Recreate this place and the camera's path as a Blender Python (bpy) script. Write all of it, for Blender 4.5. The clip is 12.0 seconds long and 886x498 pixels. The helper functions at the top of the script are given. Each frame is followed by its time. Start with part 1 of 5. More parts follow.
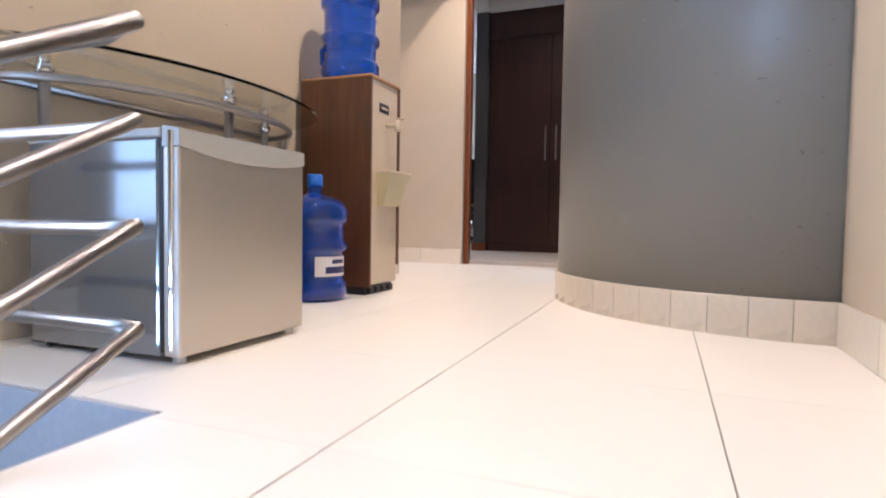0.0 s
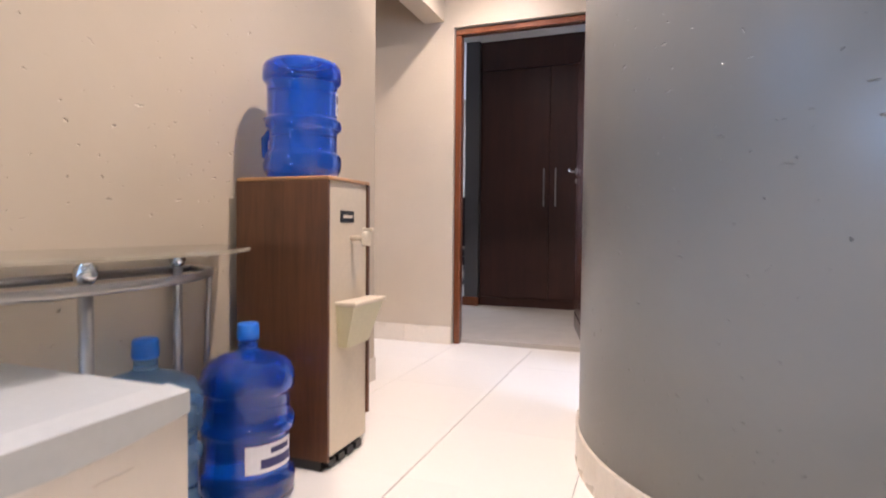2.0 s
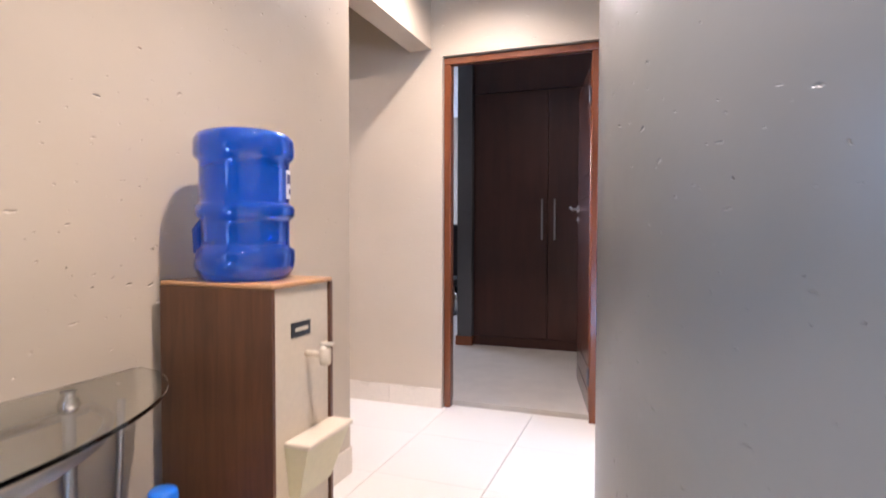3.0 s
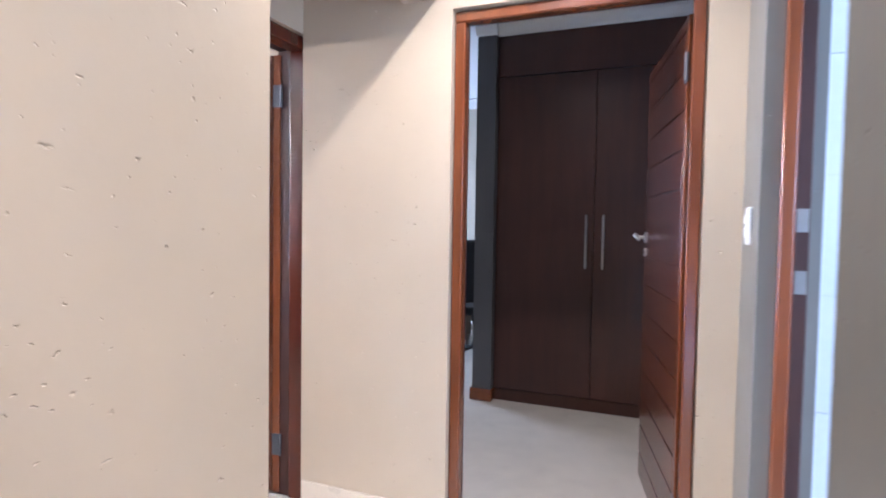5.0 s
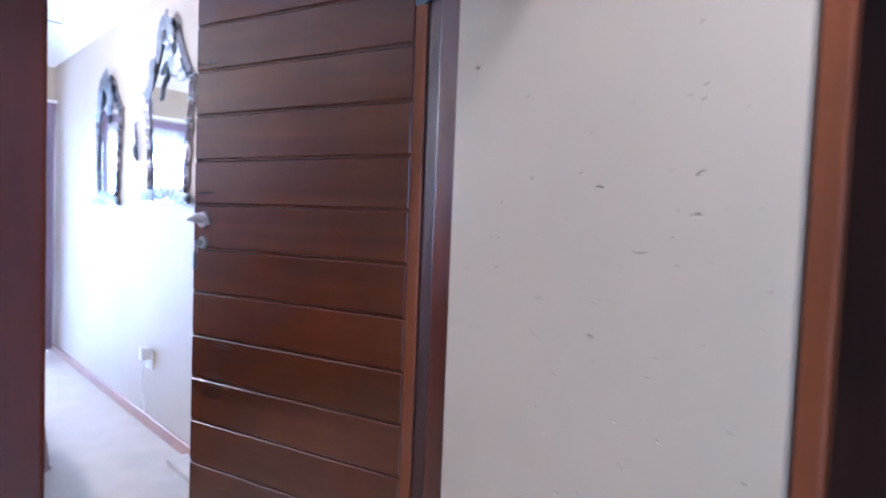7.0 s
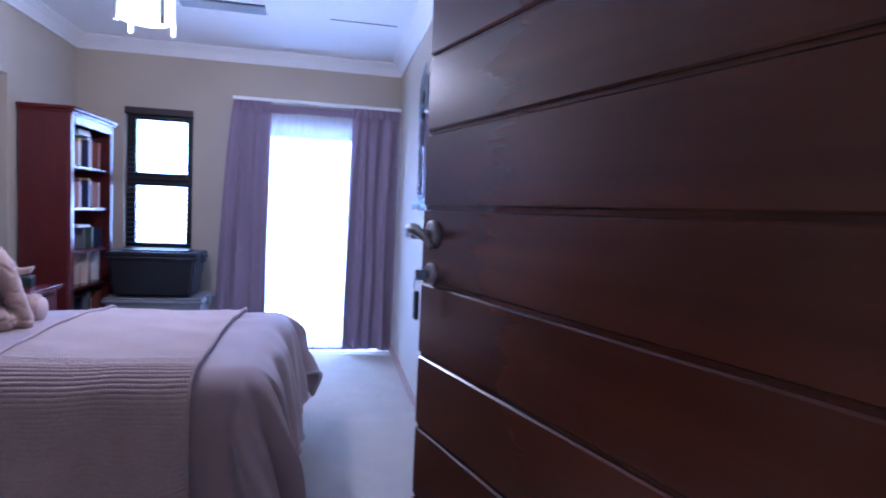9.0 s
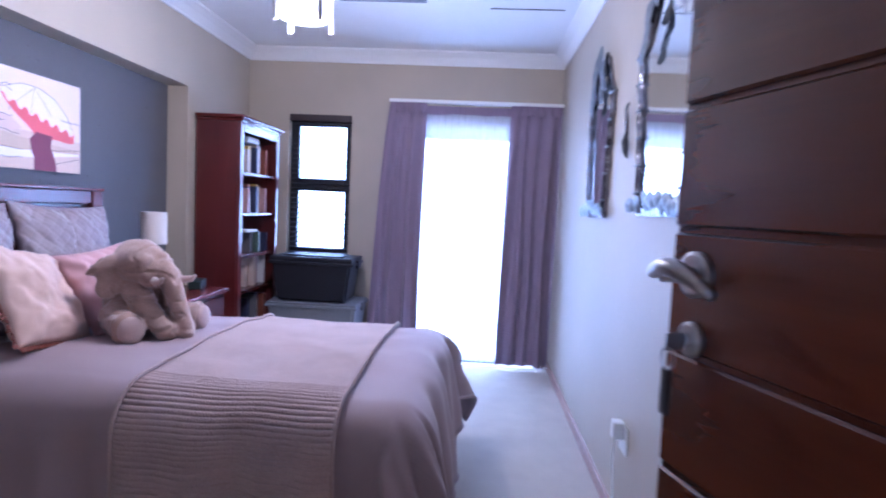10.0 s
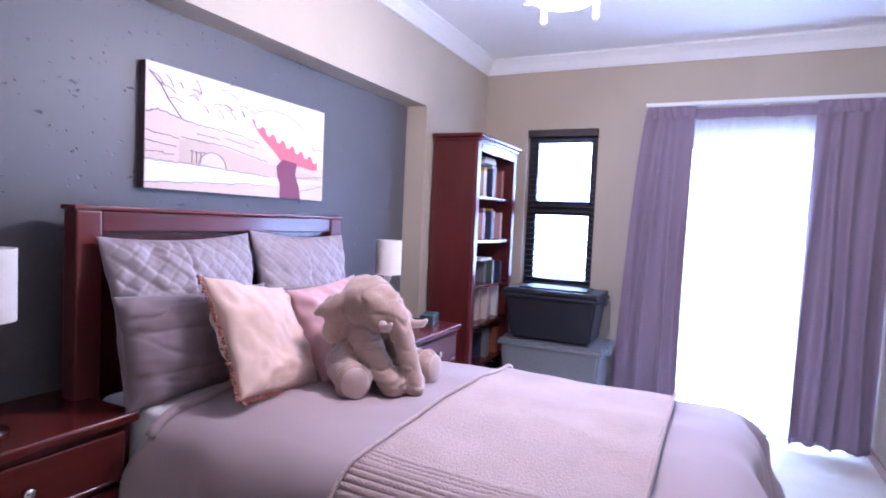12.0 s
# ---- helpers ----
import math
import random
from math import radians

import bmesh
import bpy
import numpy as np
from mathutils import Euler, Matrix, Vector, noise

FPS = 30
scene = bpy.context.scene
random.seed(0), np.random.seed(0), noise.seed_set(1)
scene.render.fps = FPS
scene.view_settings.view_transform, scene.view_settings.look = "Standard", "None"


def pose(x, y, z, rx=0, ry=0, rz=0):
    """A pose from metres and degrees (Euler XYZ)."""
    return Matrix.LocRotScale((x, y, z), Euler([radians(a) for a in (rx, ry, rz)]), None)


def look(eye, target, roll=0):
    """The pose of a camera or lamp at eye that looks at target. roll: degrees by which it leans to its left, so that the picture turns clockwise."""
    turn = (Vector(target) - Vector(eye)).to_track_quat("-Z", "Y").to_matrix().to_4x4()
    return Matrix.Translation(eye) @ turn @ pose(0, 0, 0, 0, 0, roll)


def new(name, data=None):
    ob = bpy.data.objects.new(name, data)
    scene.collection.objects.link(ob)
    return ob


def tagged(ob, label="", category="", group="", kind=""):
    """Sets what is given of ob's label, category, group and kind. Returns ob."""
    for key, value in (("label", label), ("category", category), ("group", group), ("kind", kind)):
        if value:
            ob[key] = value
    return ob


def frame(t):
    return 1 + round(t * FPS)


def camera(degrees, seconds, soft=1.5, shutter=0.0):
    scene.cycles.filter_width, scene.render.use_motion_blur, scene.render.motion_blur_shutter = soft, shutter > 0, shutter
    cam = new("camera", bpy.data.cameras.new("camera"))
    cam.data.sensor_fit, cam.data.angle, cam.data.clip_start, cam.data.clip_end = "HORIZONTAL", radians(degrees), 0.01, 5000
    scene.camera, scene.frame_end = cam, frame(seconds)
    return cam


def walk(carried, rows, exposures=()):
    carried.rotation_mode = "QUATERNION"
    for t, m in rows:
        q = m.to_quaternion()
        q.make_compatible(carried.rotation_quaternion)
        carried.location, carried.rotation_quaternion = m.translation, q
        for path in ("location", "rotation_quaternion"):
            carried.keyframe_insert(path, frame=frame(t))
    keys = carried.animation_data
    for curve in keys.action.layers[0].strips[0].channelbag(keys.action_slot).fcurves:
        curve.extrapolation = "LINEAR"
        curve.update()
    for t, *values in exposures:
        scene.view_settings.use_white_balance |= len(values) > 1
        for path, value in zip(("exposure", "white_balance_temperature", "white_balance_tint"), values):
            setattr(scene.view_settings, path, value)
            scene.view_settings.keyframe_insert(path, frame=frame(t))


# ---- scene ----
cam = camera(76.2, 12.0, 1.9, 0.4)

PATH = [
    (0, (1.559, 1.385, 0.311), (0.829, 3.245, 0.224), 0.9),
    (0.5, (1.513, 1.488, 0.417), (0.79, 3.351, 0.335), 0.8),
    (1, (1.46, 1.624, 0.518), (0.747, 3.491, 0.44), 0.7),
    (1.5, (1.407, 1.792, 0.66), (0.703, 3.663, 0.586), 0.7),
    (2, (1.339, 1.988, 0.781), (0.642, 3.862, 0.71), 0.5),
    (2.5, (1.297, 2.179, 0.947), (0.603, 4.054, 0.881), 0.3),
    (3, (1.241, 2.378, 1.076), (0.557, 4.257, 1.013), 0.1),
    (3.2, (1.215, 2.452, 1.138), (0.536, 4.332, 1.069), 0.4),
    (4.8, (0.939, 3.36, 1.29), (0.222, 5.225, 1.205), 0.8),
    (5, (0.891, 3.485, 1.272), (0.142, 5.337, 1.19), 0.9),
    (5.2, (0.842, 3.614, 1.252), (0.039, 5.444, 1.175), 1.0),
    (5.5, (0.739, 3.8, 1.25), (-0.152, 5.589, 1.171), 0.9),
    (6, (0.578, 4.082, 1.248), (-0.449, 5.796, 1.163), 1.3),
    (6.5, (0.406, 4.353, 1.25), (-0.766, 5.971, 1.181), 1.4),
    (6.6, (0.38, 4.404, 1.252), (-0.832, 5.994, 1.178), 1.6),
    (8.3, (-0.221, 5.176, 1.233), (-2.089, 5.88, 1.123), 2.5),
    (8.5, (-0.326, 5.193, 1.244), (-2.224, 5.813, 1.128), 2.4),
    (9, (-0.519, 5.196, 1.27), (-2.476, 5.59, 1.146), 2.6),
    (9.5, (-0.714, 5.173, 1.278), (-2.704, 5.324, 1.147), 2.7),
    (10, (-0.907, 5.138, 1.29), (-2.898, 5.019, 1.151), 2.7),
    (10.5, (-1.069, 5.07, 1.281), (-3.027, 4.686, 1.141), 2.7),
    (11, (-1.245, 4.971, 1.292), (-3.156, 4.396, 1.156), 2.7),
    (11.5, (-1.354, 4.913, 1.306), (-3.208, 4.171, 1.187), 2.6),
    (12, (-1.444, 4.867, 1.317), (-3.241, 3.995, 1.216), 2.6),
]
EXPOSURES = [(0, -0.04, 6150, 21), (3.0, 0.24, 5800, 23), (5.0, 0.48, 5350, 17), (6.5, 0.27, 4900, 17), (8.3, -1.66, 4250, 27), (9.5, -1.52, 4450, 28), (10.5, -1.20, 4620, 29), (12, -0.88, 4850, 30)]
walk(cam, [(t, look(eye, target, roll)) for t, eye, target, roll in PATH], EXPOSURES)

# ---- world and large lights ----
world = bpy.data.worlds.new("world")
scene.world = world
world.use_nodes = True
sky = world.node_tree.nodes.new("ShaderNodeTexSky")
sky.sky_type, sky.sun_disc = "NISHITA", False
sky.sun_elevation, sky.sun_rotation = radians(48), radians(60)
world.node_tree.nodes["Background"].inputs["Strength"].default_value = 0.12
world.node_tree.links.new(sky.outputs[0], world.node_tree.nodes["Background"].inputs["Color"])


def lamp(name, kind, m, watts, color, **more):
    data = bpy.data.lights.new(name, kind)
    data.energy, data.color = watts, color
    if kind == "AREA":
        data.shape, data.size, data.size_y = "RECTANGLE", more["size"], more["size_y"]
    else:
        data.shadow_soft_size = more.get("soft", 0.05)
    if kind == "SPOT":
        data.spot_size, data.spot_blend = radians(more.get("cone", 120)), 1.0
    ob = new(name, data)
    ob.matrix_world = m
    return ob


sun = lamp("sun", "SUN", look((0, 0, 10), (-5, -8.66, 10 - 11.1)), 2.5, (1, 0.95, 0.88))
sun.data.angle = radians(0.5)
DAY = (0.62, 0.78, 1.0)
WARM = (1.0, 0.88, 0.74)
lamp("sky_in_glass_door", "AREA", look((-5.80, 5.05, 0.97), (-4, 5.05, 0.97)), 228, DAY, size=1.15, size_y=1.86)
lamp("sky_in_window", "AREA", look((-5.80, 3.785, 1.42), (-4, 3.785, 1.42)), 60, DAY, size=0.50, size_y=1.15)
lamp("sky_in_stair_window", "AREA", look((-0.10, 1.45, 0.95), (1.2, 1.7, 0.5)), 17, (0.38, 0.63, 1.0), size=0.95, size_y=1.35)
lamp("sky_in_lower_window", "AREA", look((0.42, -1.47, -0.70), (0.15, 1.5, -0.3)), 85, (0.40, 0.66, 1.0), size=0.65, size_y=1.2)
lamp("sky_in_study_window", "AREA", look((-2.58, 8.6, 1.5), (0, 8.6, 1.5)), 40, DAY, size=1.4, size_y=1.2)
lamp("sky_in_bath_window", "AREA", look((2.98, 3.8, 1.6), (1.2, 4.8, 1.3)), 50, DAY, size=0.75, size_y=0.95)
for i, (lx, ly, w, cone) in enumerate(((0.38, 5.00, 105, 148), (0.92, 3.40, 170, 122), (1.15, 2.20, 85, 110), (1.35, 1.0, 45, 125))):
    lamp("downlight_beam", "SPOT", look((lx, ly, 2.57), (lx, ly, 0)), w, WARM, soft=0.03, cone=cone)
lamp("study_downlight_beam", "SPOT", look((0.3, 6.5, 2.62), (0.3, 6.5, 0)), 20, WARM, soft=0.04, cone=140)
lamp("bulb_light", "POINT", pose(-3.40, 4.335, 2.03), 165, (1, 0.84, 0.66), soft=0.05)

# ---- materials ----
def nodes_of(name):
    m = bpy.data.materials.new(name)
    m.use_nodes = True
    nt = m.node_tree
    return m, nt, nt.nodes["Principled BSDF"]


def node(nt, kind, inputs=(), operation="", interpolation_type=""):
    n = nt.nodes.new(kind)
    if operation:
        n.operation = operation
    if interpolation_type:
        n.interpolation_type = interpolation_type
    for k, v in dict(inputs).items():
        if isinstance(v, bpy.types.NodeSocket):
            nt.links.new(v, n.inputs[k])
        else:
            n.inputs[k].default_value = v
    return n


def ramp(nt, fac, stops):
    r = nt.nodes.new("ShaderNodeValToRGB")
    el = r.color_ramp.elements
    while len(el) < len(stops):
        el.new(0.5)
    for e, (p, c) in zip(el, stops):
        e.position, e.color = p, (c if len(c) == 4 else (*c, 1))
    nt.links.new(fac, r.inputs[0])
    return r.outputs[0]


def dim(c, k):
    return tuple(min(1, v * k) for v in c)


def mottled(name, color, rough, metal=0.0, spread=0.12, coarse=2.5, fine=60.0, relief=0.15, depth=0.002, squash=(1, 1, 1), sheen=0.0, coat=0.0, per_object=0.0, gloss=0.06):
    """A painted, woven or cast surface: two scales of variation and fine relief."""
    m, nt, b = nodes_of(name)
    tc = node(nt, "ShaderNodeTexCoord")
    mp = node(nt, "ShaderNodeMapping", {"Vector": tc.outputs["Object"], "Scale": squash})
    n1 = node(nt, "ShaderNodeTexNoise", {"Vector": mp.outputs[0], "Scale": coarse, "Detail": 4.0})
    n2 = node(nt, "ShaderNodeTexNoise", {"Vector": mp.outputs[0], "Scale": fine, "Detail": 3.0})
    add = node(nt, "ShaderNodeMath", {0: n1.outputs[0], 1: n2.outputs[0]}, operation="ADD")
    half = node(nt, "ShaderNodeMath", {0: add.outputs[0], 1: 0.5}, operation="MULTIPLY")
    col = ramp(nt, half.outputs[0], [(0.3, dim(color, 1 - spread)), (0.7, dim(color, 1 + spread))])
    if per_object:
        info = node(nt, "ShaderNodeObjectInfo")
        val = node(nt, "ShaderNodeMapRange", {"Value": info.outputs["Random"], "To Min": 1 - per_object, "To Max": 1 + per_object})
        hsv = node(nt, "ShaderNodeHueSaturation", {"Color": col, "Value": val.outputs[0]})
        col = hsv.outputs[0]
    nt.links.new(col, b.inputs["Base Color"])
    rr = node(nt, "ShaderNodeMapRange", {"Value": n1.outputs[0], "From Min": 0.3, "From Max": 0.7, "To Min": max(0.02, rough - gloss), "To Max": min(1, rough + gloss)})
    nt.links.new(rr.outputs[0], b.inputs["Roughness"])
    b.inputs["Metallic"].default_value = metal
    b.inputs["Sheen Weight"].default_value = sheen
    b.inputs["Coat Weight"].default_value = coat
    if relief:
        bp = node(nt, "ShaderNodeBump", {"Height": n2.outputs[0], "Strength": relief, "Distance": depth})
        nt.links.new(bp.outputs[0], b.inputs["Normal"])
    return m


def plaster(name, color, rough=0.6, pits=1.0, dark_pits=0.0, big=1.0):
    """Trowelled wall paint with scattered pits and drag marks."""
    m, nt, b = nodes_of(name)
    tc = node(nt, "ShaderNodeTexCoord")
    o = tc.outputs["Object"]
    n1 = node(nt, "ShaderNodeTexNoise", {"Vector": o, "Scale": 1.6, "Detail": 5.0})
    n2 = node(nt, "ShaderNodeTexNoise", {"Vector": o, "Scale": 9.0, "Detail": 6.0})
    col = ramp(nt, n1.outputs[0], [(0.3, dim(color, 0.94)), (0.7, dim(color, 1.05))])
    warp = node(nt, "ShaderNodeVectorMath", {0: n2.outputs["Color"], 1: (0.05, 0.05, 0.03)}, operation="MULTIPLY")
    n3 = node(nt, "ShaderNodeTexNoise", {"Vector": o, "Scale": 45.0, "Detail": 3.0})
    warp2 = node(nt, "ShaderNodeVectorMath", {0: n3.outputs["Color"], 1: (0.022, 0.022, 0.022)}, operation="MULTIPLY")
    bent0 = node(nt, "ShaderNodeVectorMath", {0: o, 1: warp.outputs[0]}, operation="ADD")
    bent = node(nt, "ShaderNodeVectorMath", {0: bent0.outputs[0], 1: warp2.outputs[0]}, operation="ADD")
    heights = []
    for scale, size, squash in ((12.0, 0.085, (0.75, 0.75, 1.6)), (25.0, 0.10, (0.8, 0.8, 1.4)), (7.0, 0.045, (0.40, 0.40, 1.9))):
        mp = node(nt, "ShaderNodeMapping", {"Vector": bent.outputs[0], "Scale": squash})
        v = node(nt, "ShaderNodeTexVoronoi", {"Vector": mp.outputs[0], "Scale": scale})
        h = node(nt, "ShaderNodeMapRange", {"Value": v.outputs["Distance"], "From Min": 0.0, "From Max": size * big, "To Min": 1.0, "To Max": 0.0}, interpolation_type="SMOOTHSTEP")
        heights.append(h.outputs[0])
    s = node(nt, "ShaderNodeMath", {0: heights[0], 1: heights[1]}, operation="MAXIMUM")
    s = node(nt, "ShaderNodeMath", {0: s.outputs[0], 1: heights[2]}, operation="MAXIMUM")
    low = node(nt, "ShaderNodeMath", {0: s.outputs[0], 1: -1.0}, operation="MULTIPLY")
    dark = node(nt, "ShaderNodeMixRGB", {"Fac": node(nt, "ShaderNodeMath", {0: s.outputs[0], 1: dark_pits}, operation="MULTIPLY").outputs[0], "Color1": col, "Color2": (*dim(color, 0.5), 1)})
    nt.links.new(dark.outputs[0], b.inputs["Base Color"])
    b.inputs["Roughness"].default_value = rough
    b1 = node(nt, "ShaderNodeBump", {"Height": n2.outputs[0], "Strength": 0.12, "Distance": 0.01})
    b2 = node(nt, "ShaderNodeBump", {"Height": low.outputs[0], "Strength": 0.75 * pits, "Distance": 0.010, "Normal": b1.outputs[0]})
    nt.links.new(b2.outputs[0], b.inputs["Normal"])
    return m


def timber(name, color, rough=0.3, along=(1, 1, 1), spread=0.35, scale=14.0, coat=0.15):
    """Stained wood; 'along' holds a small number for the axis that the grain follows."""
    m, nt, b = nodes_of(name)
    tc = node(nt, "ShaderNodeTexCoord")
    info = node(nt, "ShaderNodeObjectInfo")
    off = node(nt, "ShaderNodeVectorMath", {0: tc.outputs["Object"], 1: info.outputs["Random"]}, operation="ADD")
    mp = node(nt, "ShaderNodeMapping", {"Vector": off.outputs[0], "Scale": along})
    n1 = node(nt, "ShaderNodeTexNoise", {"Vector": mp.outputs[0], "Scale": scale, "Detail": 8.0, "Roughness": 0.65, "Distortion": 0.6})
    n2 = node(nt, "ShaderNodeTexNoise", {"Vector": tc.outputs["Object"], "Scale": 2.2, "Detail": 3.0})
    mixed = node(nt, "ShaderNodeMath", {0: n1.outputs[0], 1: n2.outputs[0]}, operation="ADD")
    h = node(nt, "ShaderNodeMath", {0: mixed.outputs[0], 1: 0.5}, operation="MULTIPLY")
    col = ramp(nt, h.outputs[0], [(0.32, dim(color, 1 - spread)), (0.68, dim(color, 1 + spread))])
    val = node(nt, "ShaderNodeMapRange", {"Value": info.outputs["Random"], "To Min": 0.9, "To Max": 1.1})
    hsv = node(nt, "ShaderNodeHueSaturation", {"Color": col, "Value": val.outputs[0]})
    nt.links.new(hsv.outputs[0], b.inputs["Base Color"])
    b.inputs["Roughness"].default_value = rough
    b.inputs["Coat Weight"].default_value = coat
    b.inputs["Coat Roughness"].default_value = 0.2
    bp = node(nt, "ShaderNodeBump", {"Height": n1.outputs[0], "Strength": 0.12, "Distance": 0.002})
    nt.links.new(bp.outputs[0], b.inputs["Normal"])
    return m


def clear(name, color, rough=0.02, ior=1.45, weight=1.0):
    m, nt, b = nodes_of(name)
    b.inputs["Base Color"].default_value = (*color, 1)
    b.inputs["Roughness"].default_value = rough
    b.inputs["IOR"].default_value = ior
    b.inputs["Transmission Weight"].default_value = weight
    return m


CREAM = plaster("cream_plaster", (0.53, 0.435, 0.315), 0.5, 0.9, 0.0, 1.05)
GREY = plaster("grey_satin_plaster", (0.190, 0.180, 0.158), 0.36, 0.8, 0.0, 1.05)
TAUPE = plaster("beige_bedroom_plaster", (0.44, 0.38, 0.29), 0.6, 0.5)
PALE = plaster("pale_bedroom_plaster", (0.43, 0.375, 0.295), 0.55, 0.6)
SLATE = plaster("slate_plaster", (0.094, 0.092, 0.098), 0.5, 1.0, 0.85, 1.5)
WHITE = mottled("white_ceiling_paint", (0.80, 0.80, 0.79), 0.75, spread=0.03, relief=0.05)
TILE = mottled("cream_floor_tile", (0.83, 0.775, 0.685), 0.32, spread=0.010, coarse=1.2, fine=40, relief=0.01, per_object=0.015, gloss=0.0)
SKIRT_TILE = mottled("cream_skirting_tile", (0.70, 0.61, 0.49), 0.30, spread=0.06, relief=0.03, per_object=0.05)
WHITE_TILE = mottled("white_bathroom_tile", (0.80, 0.81, 0.82), 0.15, spread=0.03, relief=0.02, per_object=0.02)
GROUT = mottled("grey_grout", (0.30, 0.28, 0.25), 0.9, spread=0.2)
CARPET = mottled("beige_carpet", (0.52, 0.46, 0.38), 0.95, spread=0.14, coarse=6, fine=260, relief=0.8, depth=0.006, sheen=0.2)
GRAIN_X, GRAIN_Y, GRAIN_Z = (0.08, 1, 1), (1, 0.08, 1), (1, 1, 0.08)
DOOR_X = timber("stained_door_wood", (0.086, 0.019, 0.005), 0.27, GRAIN_X, coat=0.35)
FRAME_Z = timber("varnished_frame_wood", (0.18, 0.050, 0.016), 0.24, GRAIN_Z, coat=0.35)
FRAME_MAROON = timber("dark_stained_frame_wood", (0.085, 0.018, 0.009), 0.26, GRAIN_Z, coat=0.3)
# frame wood darkened to paint in the shade between leaf and jamb
REBATE_SHADE = timber("shaded_rebate_wood", (0.045, 0.016, 0.012), 0.5, GRAIN_Z, coat=0.0)
ESPRESSO = timber("dark_wardrobe_veneer", (0.060, 0.021, 0.014), 0.42, GRAIN_Z, 0.3, coat=0.05)
CHERRY_Z = timber("cherry_veneer_upright", (0.085, 0.013, 0.011), 0.28, GRAIN_Z, 0.3)
CHERRY_X = timber("cherry_veneer_level", (0.090, 0.013, 0.011), 0.26, GRAIN_X, 0.3)
WALNUT = timber("woodgrain_laminate", (0.115, 0.046, 0.018), 0.38, GRAIN_Z, 0.5, 30.0, 0.05)
SATIN_METAL = mottled("satin_nickel", (0.42, 0.40, 0.38), 0.38, 1.0, 0.06, relief=0.05)
STEEL = mottled("brushed_steel", (0.62, 0.575, 0.52), 0.46, 1.0, 0.02, coarse=1.2, fine=300, relief=0.010, squash=(1, 1, 0.12))
HINGE = mottled("aged_hinge_steel", (0.16, 0.17, 0.19), 0.5, 0.9, 0.1)
DARK = mottled("black_plastic", (0.015, 0.015, 0.017), 0.45, relief=0.1)

# ---- mesh helpers ----
def part(name, bm, material, parent=None, label="", smooth=False, kind=""):
    me = bpy.data.meshes.new(name)
    bmesh.ops.recalc_face_normals(bm, faces=bm.faces)
    if smooth:
        for f in bm.faces:
            f.smooth = True
    bm.to_mesh(me)
    bm.free()
    me.materials.append(material)
    ob = new(name, me)
    if parent is not None:
        ob.parent = parent
    if label or kind:
        tagged(ob, label, kind=kind)
    return ob


def thing(name, m, label, category, group=""):
    ob = new(name)
    ob.empty_display_size = 0.1
    ob.matrix_basis = m
    return tagged(ob, label, category, group)


def box(bm, x0, x1, y0, y1, z0, z1, bevel=0.0, seg=2):
    r = bmesh.ops.create_cube(bm, size=1, matrix=Matrix.Translation(((x0 + x1) / 2, (y0 + y1) / 2, (z0 + z1) / 2)) @ Matrix.Diagonal((abs(x1 - x0), abs(y1 - y0), abs(z1 - z0), 1)))
    if bevel:
        es = list({e for v in r["verts"] for e in v.link_edges})
        bmesh.ops.bevel(bm, geom=es, offset=bevel, segments=seg, affect="EDGES", profile=0.5)
    return bm


def block(*a, **k):
    return box(bmesh.new(), *a, **k)


def lathe(bm, profile, seg=28, m=Matrix()):
    """Turn (radius, height) pairs round the z axis."""
    rings = []
    for r, z in profile:
        if r < 1e-6:
            rings.append([bm.verts.new(m @ Vector((0, 0, z)))])
        else:
            rings.append([bm.verts.new(m @ Vector((r * math.cos(6.28318531 * i / seg), r * math.sin(6.28318531 * i / seg), z))) for i in range(seg)])
    for a, b in zip(rings, rings[1:]):
        for i in range(seg):
            j = (i + 1) % seg
            q = [a[i % len(a)], a[j % len(a)], b[j % len(b)], b[i % len(b)]]
            q = list(dict.fromkeys(q))
            if len(q) > 2:
                bm.faces.new(q)
    return bm


def tube(bm, pts, r, seg=10, closed=False, cap=True):
    """A round bar along points."""
    pts = [Vector(p) for p in pts]
    n = len(pts)
    rings = []
    up = None
    for i, p in enumerate(pts):
        a = pts[(i - 1) % n] if (closed or i) else p
        b = pts[(i + 1) % n] if (closed or i < n - 1) else p
        d = (b - a).normalized()
        if up is None:
            up = Vector((0, 0, 1)) if abs(d.z) < 0.9 else Vector((1, 0, 0))
        s = d.cross(up).normalized()
        up = s.cross(d).normalized()
        rr = r[i] if isinstance(r, (list, tuple)) else r
        rings.append([bm.verts.new(p + rr * (math.cos(6.28318531 * k / seg) * s + math.sin(6.28318531 * k / seg) * up)) for k in range(seg)])
    for i in range(n if closed else n - 1):
        a, b = rings[i], rings[(i + 1) % n]
        for k in range(seg):
            bm.faces.new((a[k], a[(k + 1) % seg], b[(k + 1) % seg], b[k]))
    if cap and not closed:
        bm.faces.new(rings[0])
        bm.faces.new(list(reversed(rings[-1])))
    return bm


def sweep(bm, profile, path):
    """A moulding: profile of (out, z) pairs along level points with given outward normals."""
    rows = [[bm.verts.new((px + nx * o, py + ny * o, z)) for o, z in profile] for px, py, nx, ny in path]
    for a, b in zip(rows, rows[1:]):
        for k in range(len(profile) - 1):
            bm.faces.new((a[k], a[k + 1], b[k + 1], b[k]))
    for row in (rows[0], rows[-1]):
        bm.faces.new(row)
    return bm


def wall(name, material, boxes, label, category="wall"):
    bm = bmesh.new()
    for b in boxes:
        box(bm, *b)
    return tagged(part(name, bm, material), label, category, kind="structure")


